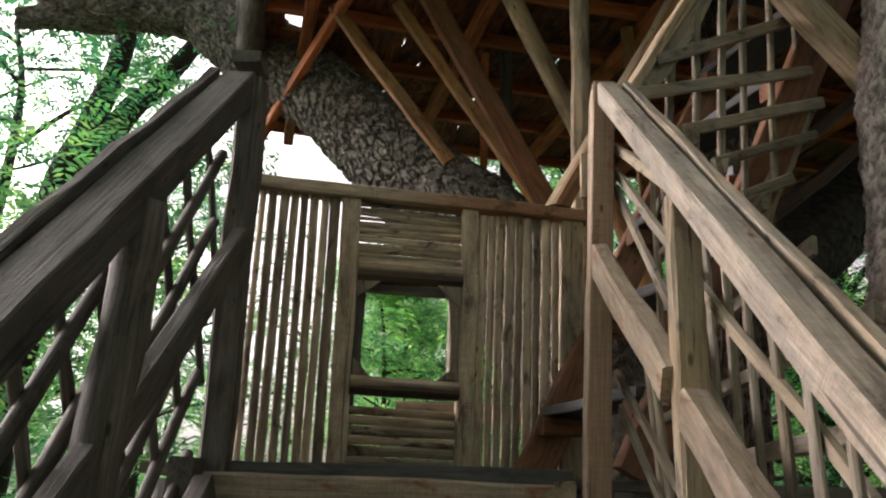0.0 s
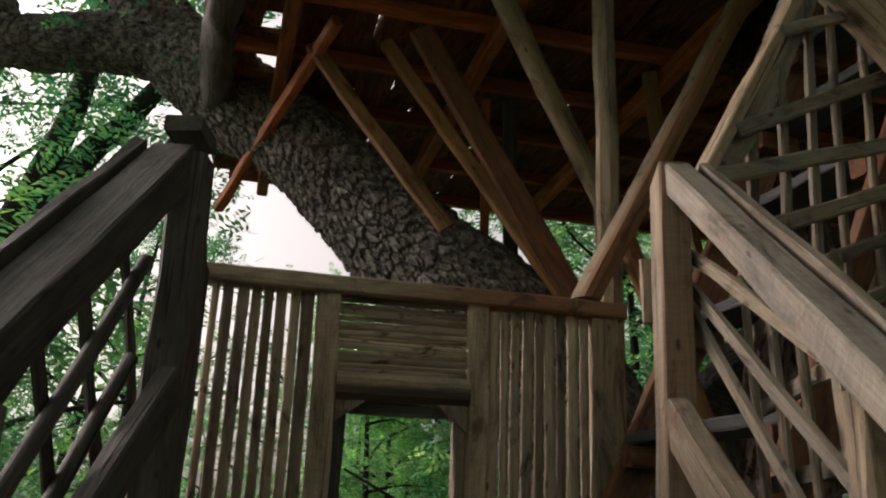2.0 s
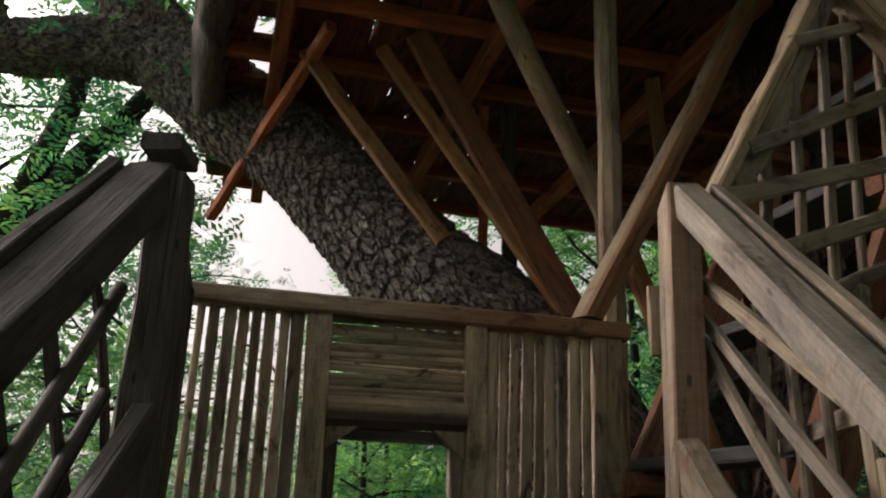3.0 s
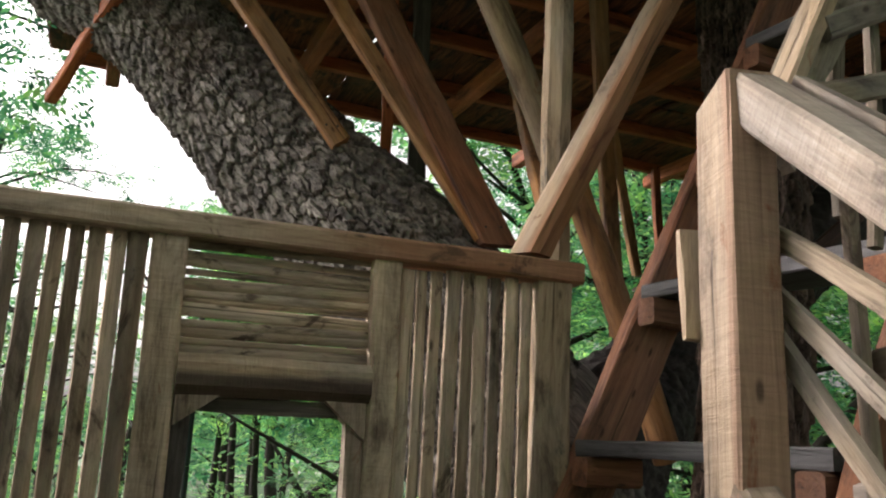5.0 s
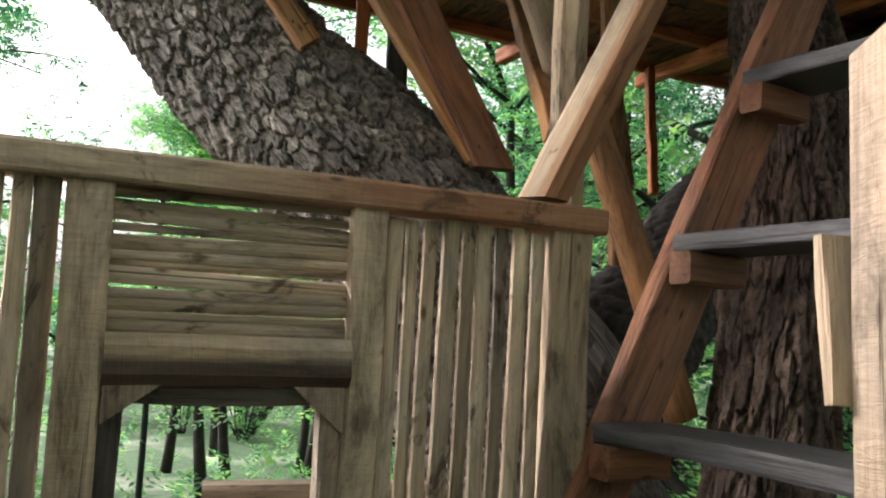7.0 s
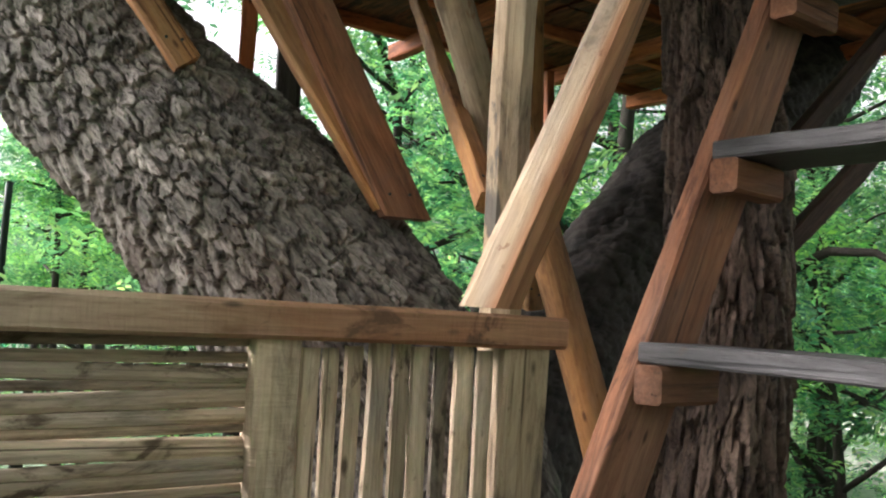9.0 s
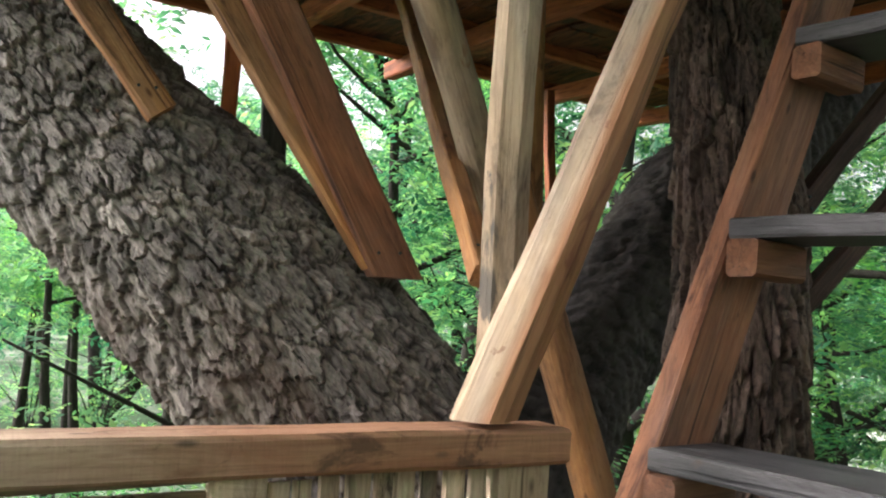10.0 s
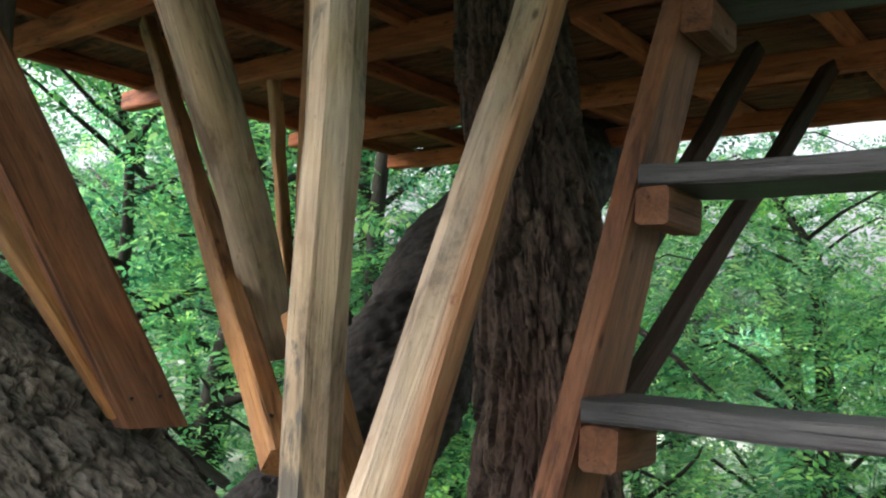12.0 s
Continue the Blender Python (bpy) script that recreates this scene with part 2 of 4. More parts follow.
BARK = bark("grey_brown_scaly_bark", (0.31, 0.284, 0.26), (0.016, 0.013, 0.011), (0.12, 0.074, 0.052))
BARK_STEM = bark("furrowed_red_brown_bark", (0.17, 0.122, 0.095), (0.012, 0.009, 0.008), (0.1, 0.05, 0.033))
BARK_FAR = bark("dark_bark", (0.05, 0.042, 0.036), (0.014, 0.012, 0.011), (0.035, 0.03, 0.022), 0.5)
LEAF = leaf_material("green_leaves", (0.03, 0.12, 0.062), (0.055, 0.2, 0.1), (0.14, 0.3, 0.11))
# brighter copy of the green leaves, with a sunlit look in its colour
LEAF_LIT = leaf_material("sunlit_pale_green_leaves", (0.075, 0.22, 0.1), (0.15, 0.35, 0.15), (0.3, 0.48, 0.18))
DARK = wood("dark_brown_timber", (0.09, 0.045, 0.026), (0.05, 0.025, 0.016), (0.02, 0.011, 0.008), (0.02, 0.012, 0.009), 0.62, spread=0.15, grey=0.1)
GROUND = ground_material()
METAL, _n, _l, _b = nodes_of("black_painted_metal")
_b.inputs["Base Color"].default_value, _b.inputs["Metallic"].default_value, _b.inputs["Roughness"].default_value = (0.02, 0.03, 0.028, 1), 0.6, 0.5


# ---- builders ----
def mesh_object(name, verts, faces, material, parent=None, label="", matrix=None, smooth=False):
    me = bpy.data.meshes.new(name)
    me.from_pydata([tuple(v) for v in verts], [], faces)
    me.materials.append(material)
    if smooth:
        me.shade_smooth()
    ob = new(name, me)
    ob.matrix_basis = matrix or Matrix()
    if parent is not None:
        ob.parent = parent
        ob.matrix_parent_inverse = rest_pose(parent).inverted()
    if label:
        ob["label"] = label
    return ob


def rest_pose(ob):
    if ob.parent is None:
        return ob.matrix_basis.copy()
    return rest_pose(ob.parent) @ ob.matrix_parent_inverse @ ob.matrix_basis


def thing(name, at, label, category, group="", kind=""):
    ob = new(name)
    ob.empty_display_size = 0.1
    ob.matrix_basis = Matrix.Translation(at)
    return tagged(ob, label, category, group, kind)


def along(p0, p1, up=(0, 0, 1)):
    """A frame at p0 with z towards p1 and y as near to up as it can be."""
    z = (Vector(p1) - Vector(p0)).normalized()
    y = Vector(up) - z * Vector(up).dot(z)
    if y.length < 1e-3:
        y = Vector((0, 1, 0)) - z * z.y
    y.normalize()
    x = y.cross(z)
    m = Matrix((x, y, z)).transposed().to_4x4()
    m.translation = p0
    return m


def tube_faces(rings, n):
    faces = [(i * n + j, i * n + (j + 1) % n, (i + 1) * n + (j + 1) % n, (i + 1) * n + j) for i in range(rings - 1) for j in range(n)]
    return faces + [tuple(range(n - 1, -1, -1)), tuple((rings - 1) * n + j for j in range(n))]


def stick(name, p0, p1, w, h, material, parent=None, label="", up=(0, 0, 1), ch=0.12, wob=0.004, bow=0.0, taper=1.0, seg=None, cut=(0, 0), cutx=0.0):
    """A timber from p0 to p1, w wide and h high, with worn edges, uneven faces and a slight bow. cut: slopes of its two end cuts."""
    L = (Vector(p1) - Vector(p0)).length
    seg = seg or max(3, min(14, int(L / 0.12)))
    c = ch * min(w, h)
    sec = [(-w / 2 + c, -h / 2), (w / 2 - c, -h / 2), (w / 2, -h / 2 + c), (w / 2, h / 2 - c), (w / 2 - c, h / 2), (-w / 2 + c, h / 2), (-w / 2, h / 2 - c), (-w / 2, -h / 2 + c)]
    verts, seed, side = [], random.uniform(0, 100), random.uniform(-1, 1)
    for i in range(seg + 1):
        f = i / seg
        k = 1 + (taper - 1) * f
        dx = wob * 2 * noise.noise((seed, f * L * 3, 0)) + bow * side * math.sin(math.pi * f)
        dy = wob * 2 * noise.noise((seed, f * L * 3, 9)) + bow * math.sin(math.pi * f)
        for j, (x, y) in enumerate(sec):
            q = noise.noise((seed + j * 1.7, f * L * 6, 4)) * wob
            z = f * L + (cut[0] * y + cutx * x if i == 0 else cut[1] * y if i == seg else 0)
            verts.append((x * k + dx + q * (1 if x > 0 else -1), y * k + dy + q * (1 if y > 0 else -1), z))
    return mesh_object(name, verts, tube_faces(seg + 1, 8), material, parent, label, along(p0, p1, up))


def log(name, p0, p1, r0, r1, material, parent=None, label="", wob=0.08, bow=0.0, n=12, flat=0.0):
    """A round pole; flat: how far its sides are hewn flat."""
    L = (Vector(p1) - Vector(p0)).length
    seg = max(4, min(24, int(L / 0.08)))
    verts, seed = [], random.uniform(0, 100)
    for i in range(seg + 1):
        f = i / seg
        r = r0 + (r1 - r0) * f
        dx, dy = 0.35 * r0 * noise.noise((seed, f * L * 1.5, 0)), 0.35 * r0 * noise.noise((seed, f * L * 1.5, 7)) + bow * math.sin(math.pi * f)
        for j in range(n):
            a = 2 * math.pi * j / n
            k = 1 + wob * noise.noise((math.cos(a) * 1.5 + seed, math.sin(a) * 1.5, f * L * 5))
            k *= 1 - flat * (0.5 + 0.5 * math.cos(4 * a))
            verts.append((r * k * math.cos(a) + dx, r * k * math.sin(a) + dy, f * L))
    return mesh_object(name, verts, tube_faces(seg + 1, n), material, parent, label, along(p0, p1), smooth=flat == 0)


def smooth_path(points, steps):
    """Points with radius (x, y, z, r) joined by a Catmull-Rom curve."""
    p = np.array(points, float)
    p = np.vstack([2 * p[0] - p[1], p, 2 * p[-1] - p[-2]])
    out = []
    for i in range(1, len(p) - 2):
        for t in np.linspace(0, 1, steps, endpoint=False):
            a, b, c, d = p[i - 1], p[i], p[i + 1], p[i + 2]
            out.append(0.5 * (2 * b + (c - a) * t + (2 * a - 5 * b + 4 * c - d) * t ** 2 + (3 * b - a - 3 * c + d) * t ** 3))
    out.append(p[-2])
    return np.array(out)


def limb(name, points, material, parent=None, label="", n=14, step=0.1, plates=0.0, plate_size=0.06, stretch=0.7, lumps=0.12, crisp=False):
    """A trunk or limb along points (x, y, z, r). plates: depth of the bark plates; stretch: their width to length."""
    raw = np.array(points, float)
    total = np.linalg.norm(np.diff(raw[:, :3], axis=0), axis=1).sum()
    path = smooth_path(points, max(2, int(total / step / (len(points) - 1))))
    tang = np.gradient(path[:, :3], axis=0)
    tang /= np.linalg.norm(tang, axis=1)[:, None]
    x = np.cross(tang[0], (0.3, 0.9, 0.1))
    x /= np.linalg.norm(x)
    verts, tones, s = [], [], 0.0
    base = Vector(path[0, :3])
    for i in range(len(path)):
        x = x - tang[i] * x.dot(tang[i])
        x /= np.linalg.norm(x)
        y = np.cross(tang[i], x)
        if i:
            s += np.linalg.norm(path[i, :3] - path[i - 1, :3])
        r = path[i, 3]
        for j in range(n):
            a = 2 * math.pi * j / n
            ca, sa = math.cos(a), math.sin(a)
            tone = 0.5
            d = lumps * r * noise.noise((ca * 1.3 + base.x, sa * 1.3 + base.y, s * 2.2))
            if plates:
                q = Vector((ca * r / plate_size, sa * r / plate_size, s * stretch / plate_size))
                q += 0.4 * noise.noise_vector(q * 0.8) + 0.22 * noise.noise_vector(q * 2.7)
                near, cells = noise.voronoi(q)
                own = noise.noise_vector(cells[0] * 7.3)
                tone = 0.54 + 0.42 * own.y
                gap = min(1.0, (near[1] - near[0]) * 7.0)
                # cracks between plates darkened: the shade of the gaps is put into the tone
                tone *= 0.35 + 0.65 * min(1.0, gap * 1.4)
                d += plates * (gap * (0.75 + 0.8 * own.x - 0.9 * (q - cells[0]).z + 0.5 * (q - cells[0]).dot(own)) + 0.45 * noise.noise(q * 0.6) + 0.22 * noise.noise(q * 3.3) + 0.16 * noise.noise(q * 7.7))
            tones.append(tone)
            verts.append(path[i, :3] + (r + d) * (ca * x + sa * y) - np.array(base))
    ob = mesh_object(name, verts, tube_faces(len(path), n), material, parent, label, Matrix.Translation(base), smooth=not crisp)
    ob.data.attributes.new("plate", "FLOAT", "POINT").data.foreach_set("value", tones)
    lengths = np.concatenate([[0], np.cumsum(np.linalg.norm(np.diff(path[:, :3], axis=0), axis=1))])
    idx = np.empty(len(ob.data.loops), dtype=np.int32)
    ob.data.loops.foreach_get("vertex_index", idx)
    ring, spot = idx // n, (idx % n).astype(float)
    quads = 4 * (len(path) - 1) * n
    q4 = spot[:quads].reshape(-1, 4)
    seam = (q4.max(axis=1) - q4.min(axis=1)) > n / 2
    q4[seam] = np.where(q4[seam] < n / 2, q4[seam] + n, q4[seam])
    mean_r = float(path[:, 3].mean())
    uv = np.stack([spot / n * 2 * math.pi * mean_r, lengths[ring]], axis=1)
    ob.data.uv_layers.new(name="along").data.foreach_set("uv", uv.ravel())
    return ob


def leaves_mesh(name, centres, size, per, spread, rng, droop=0.25, leaflets=10):
    """Feathery fronds round each centre: pairs of small pointed leaflets along a drooping stalk."""
    k = len(centres) * max(1, per // leaflets)
    c = np.repeat(np.array(centres), max(1, per // leaflets), axis=0) + rng.normal(0, 1, (k, 3)) * spread * np.array((1, 1, 0.55))
    a = rng.uniform(0, 2 * math.pi, k)
    d = np.stack([np.cos(a), np.sin(a), rng.normal(-droop, 0.35, k)], axis=1)
    d /= np.linalg.norm(d, axis=1)[:, None]
    side = np.cross(d, rng.normal(0, 0.35, (k, 3)) + np.array((0, 0, 1.0)))
    side /= np.linalg.norm(side, axis=1)[:, None]
    nrm = np.cross(side, d)
    grow = size * rng.uniform(0.65, 1.3, (k, 1))
    quads = []
    for i in range(leaflets):
        f, sgn = (i // 2 + 0.5) / (leaflets // 2), 1 if i % 2 else -1
        w = grow * (1.15 - 0.5 * abs(f - 0.4)) * rng.uniform(0.8, 1.2, (k, 1))
        root = c + d * grow * 6.5 * (f - 0.5) - np.array((0, 0, 1)) * grow * 2.0 * droop * f * f
        way = side * sgn * 0.85 + d * 0.5 + rng.normal(0, 0.16, (k, 3))
        way /= np.linalg.norm(way, axis=1)[:, None]
        wide = np.cross(nrm, way)
        mid, tip = root + way * w * 0.95, root + way * w * 2.0
        quads.append(np.stack([root, mid + wide * w * 0.42 + nrm * w * 0.1, tip, mid - wide * w * 0.42 + nrm * w * 0.1], axis=1))
    verts = np.concatenate(quads).reshape(-1, 3)
    k *= leaflets
    me = bpy.data.meshes.new(name)
    me.vertices.add(4 * k)
    me.vertices.foreach_set("co", verts.ravel())
    me.loops.add(4 * k)
    me.loops.foreach_set("vertex_index", np.arange(4 * k))
    me.polygons.add(k)
    me.polygons.foreach_set("loop_start", np.arange(0, 4 * k, 4))
    me.update(calc_edges=True)
    return me


def forest_tree(seed, height, spread, trunk_r, leaf, per, low=0.3, size=0.038, twigs=3, lean=0.1, clump=0.17):
    """A tree at the origin: trunk with limbs, and a crown of many small leaves on twigs."""
    rng = np.random.default_rng(seed)
    top = thing("tree", (0, 0, 0), "leafy woodland tree with a dark slender trunk", "tree", "woodland trees")
    ang = rng.uniform(0, 6.28)
    lx, ly = lean * height * math.cos(ang), lean * height * math.sin(ang)
    pts = []
    for f in (0, 0.3, 0.6, 0.85, 1.0):
        pts.append((lx * f + rng.normal(0, 0.05) * height * f * 0.5, ly * f + rng.normal(0, 0.05) * height * f * 0.5, height * 0.85 * f, trunk_r * (1 - 0.8 * f)))
    pts[0] = (0, 0, -0.15, trunk_r * 1.25)
    trunk = limb("trunk", pts, BARK_FAR, top, n=9, step=0.5)
    ends = []
    for k in range(11):
        f = low + (1 - low) * (k + rng.uniform(0, 1)) / 11
        i = min(3, int(f * 4))
        q = np.array(pts[i][:3]) + (np.array(pts[i + 1][:3]) - np.array(pts[i][:3])) * (f * 4 - i)
        a = k * 2.4 + rng.uniform(-0.6, 0.6)
        reach = spread * (1.15 - 0.55 * f) * rng.uniform(0.7, 1.2)
        out = np.array((math.cos(a), math.sin(a), 0))
        p1 = q + out * reach * 0.5 + (0, 0, reach * rng.uniform(0.1, 0.4))
        p2 = q + out * reach + (0, 0, reach * rng.uniform(0.0, 0.5)) + rng.normal(0, 0.15, 3) * reach
        r = trunk_r * (0.5 - 0.35 * f)
        limb("limb", [(*q, r), (*p1, r * 0.6), (*p2, r * 0.2)], BARK_FAR, trunk, n=6, step=0.35)
        for u in np.linspace(0.25, 1.05, 6):
            base = q + (p1 - q) * min(1, 2 * u) + (p2 - p1) * max(0, 2 * u - 1)
            for _ in range(twigs):
                ends.append(base + rng.normal(0, 0.2, 3) * reach * np.array((1, 1, 0.55)))
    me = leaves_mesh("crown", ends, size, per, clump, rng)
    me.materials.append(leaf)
    crown = new("crown", me)
    crown.parent = top
    crown["kind"] = "stuff"
    crown["label"] = "airy crown of small green leaves"
    return top


# ---- ground ----
DECK = 1.80


def ground_height(x, y):
    d = math.hypot(x, y - 3)
    return 0.25 * noise.noise((x * 0.12, y * 0.12, 0)) * min(1, d / 8) - 0.02 * min(1, d / 3)


gx = [-600, -250, -110, -60] + [-40 + 1.6 * i for i in range(51)] + [60, 110, 250, 600]
gverts = [(x, y + 6, ground_height(x, y + 6) if abs(x) < 45 and abs(y) < 45 else 0) for y in gx for x in gx]
gn = len(gx)
tagged(mesh_object("ground", gverts, [(j * gn + i, j * gn + i + 1, (j + 1) * gn + i + 1, (j + 1) * gn + i) for j in range(gn - 1) for i in range(gn - 1)], GROUND, smooth=True),
       "grassy woodland floor with bare earth patches", "ground", kind="structure")

# ---- stairs ----
stairs = thing("staircase", (0, 0.4, 0), "steep weathered timber stairs up to the deck", "stairs")
RISE, RUN = DECK / 10, 0.23
for i in range(9):
    y, z = 0.29 + RUN * i, RISE * (i + 1)
    stick("tread", (-0.5, y + 0.1, z - 0.02), (0.42, y + 0.1, z - 0.02), 0.24, 0.035, OLD, stairs)
for x in (-0.53, 0.455):
    stick("stringer", (x, 0.2, -0.02), (x, 2.36, DECK - 0.1), 0.05, 0.2, OLD, stairs)
stick("landing_beam", (-0.56, 2.41, DECK - 0.055), (0.33, 2.41, DECK - 0.055), 0.06, 0.09, SAWN, stairs, "tan sawn landing beam", up=(0, 0, 1))
stick("end_block", (0.335, 2.37, DECK - 0.04), (0.335, 2.47, DECK - 0.04), 0.05, 0.08, SAWN, stairs)
stick("end_block", (-0.585, 2.30, DECK - 0.03), (-0.585, 2.47, DECK - 0.03), 0.06, 0.1, OLD, stairs)

# ---- deck ----
deck = tagged(new("floor"), "dark plank deck inside the parapet", "deck", kind="structure")
for i in range(8):
    y = 2.47 + 0.115 * i
    stick("plank", (-0.75, y + 0.05, DECK - 0.005), (1.35, y + 0.05, DECK - 0.005), 0.105, 0.03, OLD, deck)
stick("edge_board", (-0.58, 2.455, DECK + 0.0), (0.36, 2.455, DECK + 0.0), 0.03, 0.05, TREAD, deck, "dark edge board")
for x in (-0.6, 0.4, 1.3):
    stick("joist", (x, 2.42, DECK - 0.07), (x, 3.45, DECK - 0.07), 0.05, 0.09, OLD, deck)
for x, y in ((-0.66, 2.5), (-0.68, 3.3), (0.5, 2.52), (1.25, 3.3), (1.25, 2.55)):
    log("support_post", (x, y, -0.1), (x, y, DECK - 0.03), 0.06, 0.055, OLD, deck, "round post under the deck")


# ---- parapet wall with the window ----
W0, WD = Vector((-0.69, 3.115, 0)), Vector((0.973, 0.231, 0)).normalized()
WN = Vector((-WD.y, WD.x, 0))


def wp(s, z, out=0.0):
    """A point of the parapet: s along it from its far corner, out: towards the camera's side."""
    p = W0 + WD * s - WN * out
    return (p.x, p.y, z)


wall = tagged(new("wall_north"), "parapet of split bamboo slats between timber posts", "wall", kind="structure")
stick("top_rail", wp(-0.03, 2.818, -0.005), wp(1.245, 2.812, -0.005), 0.085, 0.05, RAILING, wall, "brown timber rail along the parapet", up=(0, 0, 1), wob=0.002)
for a, b, mat in ((0.305, 0.373, POST), (0.752, 0.814, POST), (1.135, 1.218, MOULDY)):
    s = (a + b) / 2
    stick("post", wp(s, DECK - 0.1), wp(s, 2.79), b - a, 0.05, mat, wall, up=tuple(-WN), wob=0.004)


def slat(p0, p1, w, parent):
    """A split cane: half round, with nodes."""
    L = (Vector(p1) - Vector(p0)).length
    verts, seg, n = [], max(8, int(L / 0.05)), 6
    node, off = random.uniform(0.2, 0.3), random.uniform(0, 0.25)
    for i in range(seg + 1):
        f = i / seg
        k = 1 + 0.05 * noise.noise((w * 99, f * L * 4, off * 40)) + (0.07 if abs((f * L + off) % node - node / 2) < 0.03 else 0)
        for j in range(n):
            a = math.pi * j / (n - 1)
            verts.append((-w / 2 * k * math.cos(a) + 0.0025 * noise.noise((off * 90, f * L * 2, 0)), w * 0.3 * k * math.sin(a), f * L))
    return mesh_object("slat", verts, tube_faces(seg + 1, n), CANE, parent, "", along(p0, p1, tuple(-WN)))


edges = [0.0, 0.034, 0.075, 0.112, 0.152, 0.186, 0.226, 0.258, 0.3]
gaps = [0.015, 0.013, 0.005, 0.014, 0.008, 0.012, 0.004, 0.006]
for a, b, g in zip(edges, edges[1:], gaps):
    s = (a + b) / 2
    tilt = random.uniform(-0.004, 0.004)
    slat(wp(s + tilt, DECK - 0.08), wp(s - tilt, 2.79), b - a - 0.8 * g, wall)
s = 0.815
for k in range(9):
    w = (0.036, 0.03, 0.034, 0.04, 0.033, 0.037, 0.03, 0.041, 0.036)[k]
    tilt = random.uniform(-0.003, 0.003)
    slat(wp(s + w / 2 + tilt, DECK - 0.08), wp(s + w / 2 - tilt, 2.79 - random.uniform(0, 0.012)), w - random.uniform(0.002, 0.007), wall)
    s += w
z = 2.562
for h, gap in ((0.024, 0.0), (0.013, 0.001), (0.02, 0.0), (0.015, 0.002), (0.027, 0.0), (0.012, 0.001), (0.018, 0.0), (0.023, 0.004), (0.012, 0.0), (0.02, 0.001), (0.014, 0.006), (0.018, 0.0)):
    tilt = random.uniform(-0.004, 0.004)
    slat(wp(0.372, z + h / 2 + tilt, random.uniform(-0.016, -0.008)), wp(0.755, z + h / 2 - tilt, random.uniform(-0.016, -0.008)), h + 0.001, wall)
    z += h + gap
z = DECK - 0.02
for h in (0.031, 0.034, 0.028, 0.036, 0.03, 0.034, 0.03, 0.027):
    tilt = random.uniform(-0.003, 0.003)
    slat(wp(0.37, z + h / 2 + tilt, -0.012), wp(0.757, z + h / 2 - tilt, -0.012), h + 0.001, wall)
    z += h + 0.002

window = tagged(new("window_1"), "small unglazed square window opening in the parapet", "window", kind="structure")
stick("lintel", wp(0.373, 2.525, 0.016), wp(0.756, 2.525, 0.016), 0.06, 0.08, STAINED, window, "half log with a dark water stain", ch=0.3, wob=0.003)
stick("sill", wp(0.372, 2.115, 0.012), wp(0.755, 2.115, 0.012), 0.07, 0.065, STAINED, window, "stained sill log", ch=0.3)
stick("head", wp(0.375, 2.471, -0.02), wp(0.752, 2.471, -0.02), 0.05, 0.032, OLD, window)
stick("jamb", wp(0.392, 2.148, -0.01), wp(0.392, 2.455, -0.01), 0.032, 0.045, OLD, window, up=tuple(-WN))
stick("jamb", wp(0.735, 2.148, 0.0), wp(0.735, 2.455, 0.0), 0.036, 0.045, SAWN, window, up=tuple(-WN))


def corner_block(s, z, ds, dz):
    """A small three-cornered block in a corner of the opening."""
    tri = [(0, 0), (ds, 0), (0, dz)]
    verts = [wp(s + a, z + b, o) for o in (0.03, -0.02) for a, b in tri]
    verts = [Vector(v) - Vector(wp(s, z)) for v in verts]
    mesh_object("corner_block", verts, [(0, 1, 2), (5, 4, 3), (0, 3, 4, 1), (1, 4, 5, 2), (2, 5, 3, 0)], SAWN, window, "", Matrix.Translation(wp(s, z)))


corner_block(0.376, 2.488, 0.085, -0.062)
corner_block(0.75, 2.488, -0.085, -0.075)
corner_block(0.376, 2.15, 0.06, 0.06)
corner_block(0.75, 2.15, -0.07, 0.06)

# ---- side wall of upright boards ----
side = tagged(new("wall_west"), "dark upright boards from the stair post to the parapet", "wall", kind="structure")
A, B = Vector((-0.575, 2.47, 0)), Vector((-0.70, 3.10, 0))
D = (B - A).normalized()
k = 0.0
while k < (B - A).length - 0.02:
    w = random.uniform(0.05, 0.075)
    p = A + D * (k + w / 2)
    top_z = 2.90 - 0.10 * k / 0.64 + random.uniform(-0.012, 0.012)
    stick("board", (p.x, p.y, DECK - 0.1), (p.x, p.y, top_z), w - 0.006, 0.022, OLD, side, up=(1, 0.2, 0), wob=0.004)
    k += w
stick("cap", (A.x - 0.02, A.y - 0.02, 2.92), (B.x - 0.02, B.y, 2.815), 0.05, 0.035, OLD, side)

# ---- stair railings ----
SL = 0.82


right = thing("stair_railing", (0.45, 1.4, 0), "tan sawn stair railing with sticks below the handrail", "railing", "stair railings")
stick("newel_post", (0.395, 2.314, DECK - 0.25), (0.439, 2.417, 2.856), 0.058, 0.092, NEWEL, right, "rough-sawn square newel post", up=(0, 1, 0), wob=0.003, ch=0.06, cut=(0, -0.2))


def hand(y, dx=0.0, dz=0.0):
    """A point of the handrail's middle line."""
    return (0.448 + 0.055 * (2.4 - y) + dx, y, 2.852 - 0.772 * (2.4 - y) + dz)


stick("handrail", hand(0.25), hand(2.395), 0.056, 0.056, HANDRAIL, right, "heavy rough-sawn weathered handrail", up=(0, -0.58, 0.81), wob=0.0025, ch=0.1)
stick("batten", hand(0.25, 0.046, 0.02), hand(2.37, 0.046, 0.02), 0.018, 0.036, STICK, right, "pale batten beside the handrail", up=(0, -0.58, 0.81), wob=0.004)
stick("rail_post", (0.49, 1.725, 0.6), (0.486, 1.735, 2.31), 0.055, 0.058, MOULDY, right, "split post with torn bark", up=(0, 1, 0), wob=0.007)
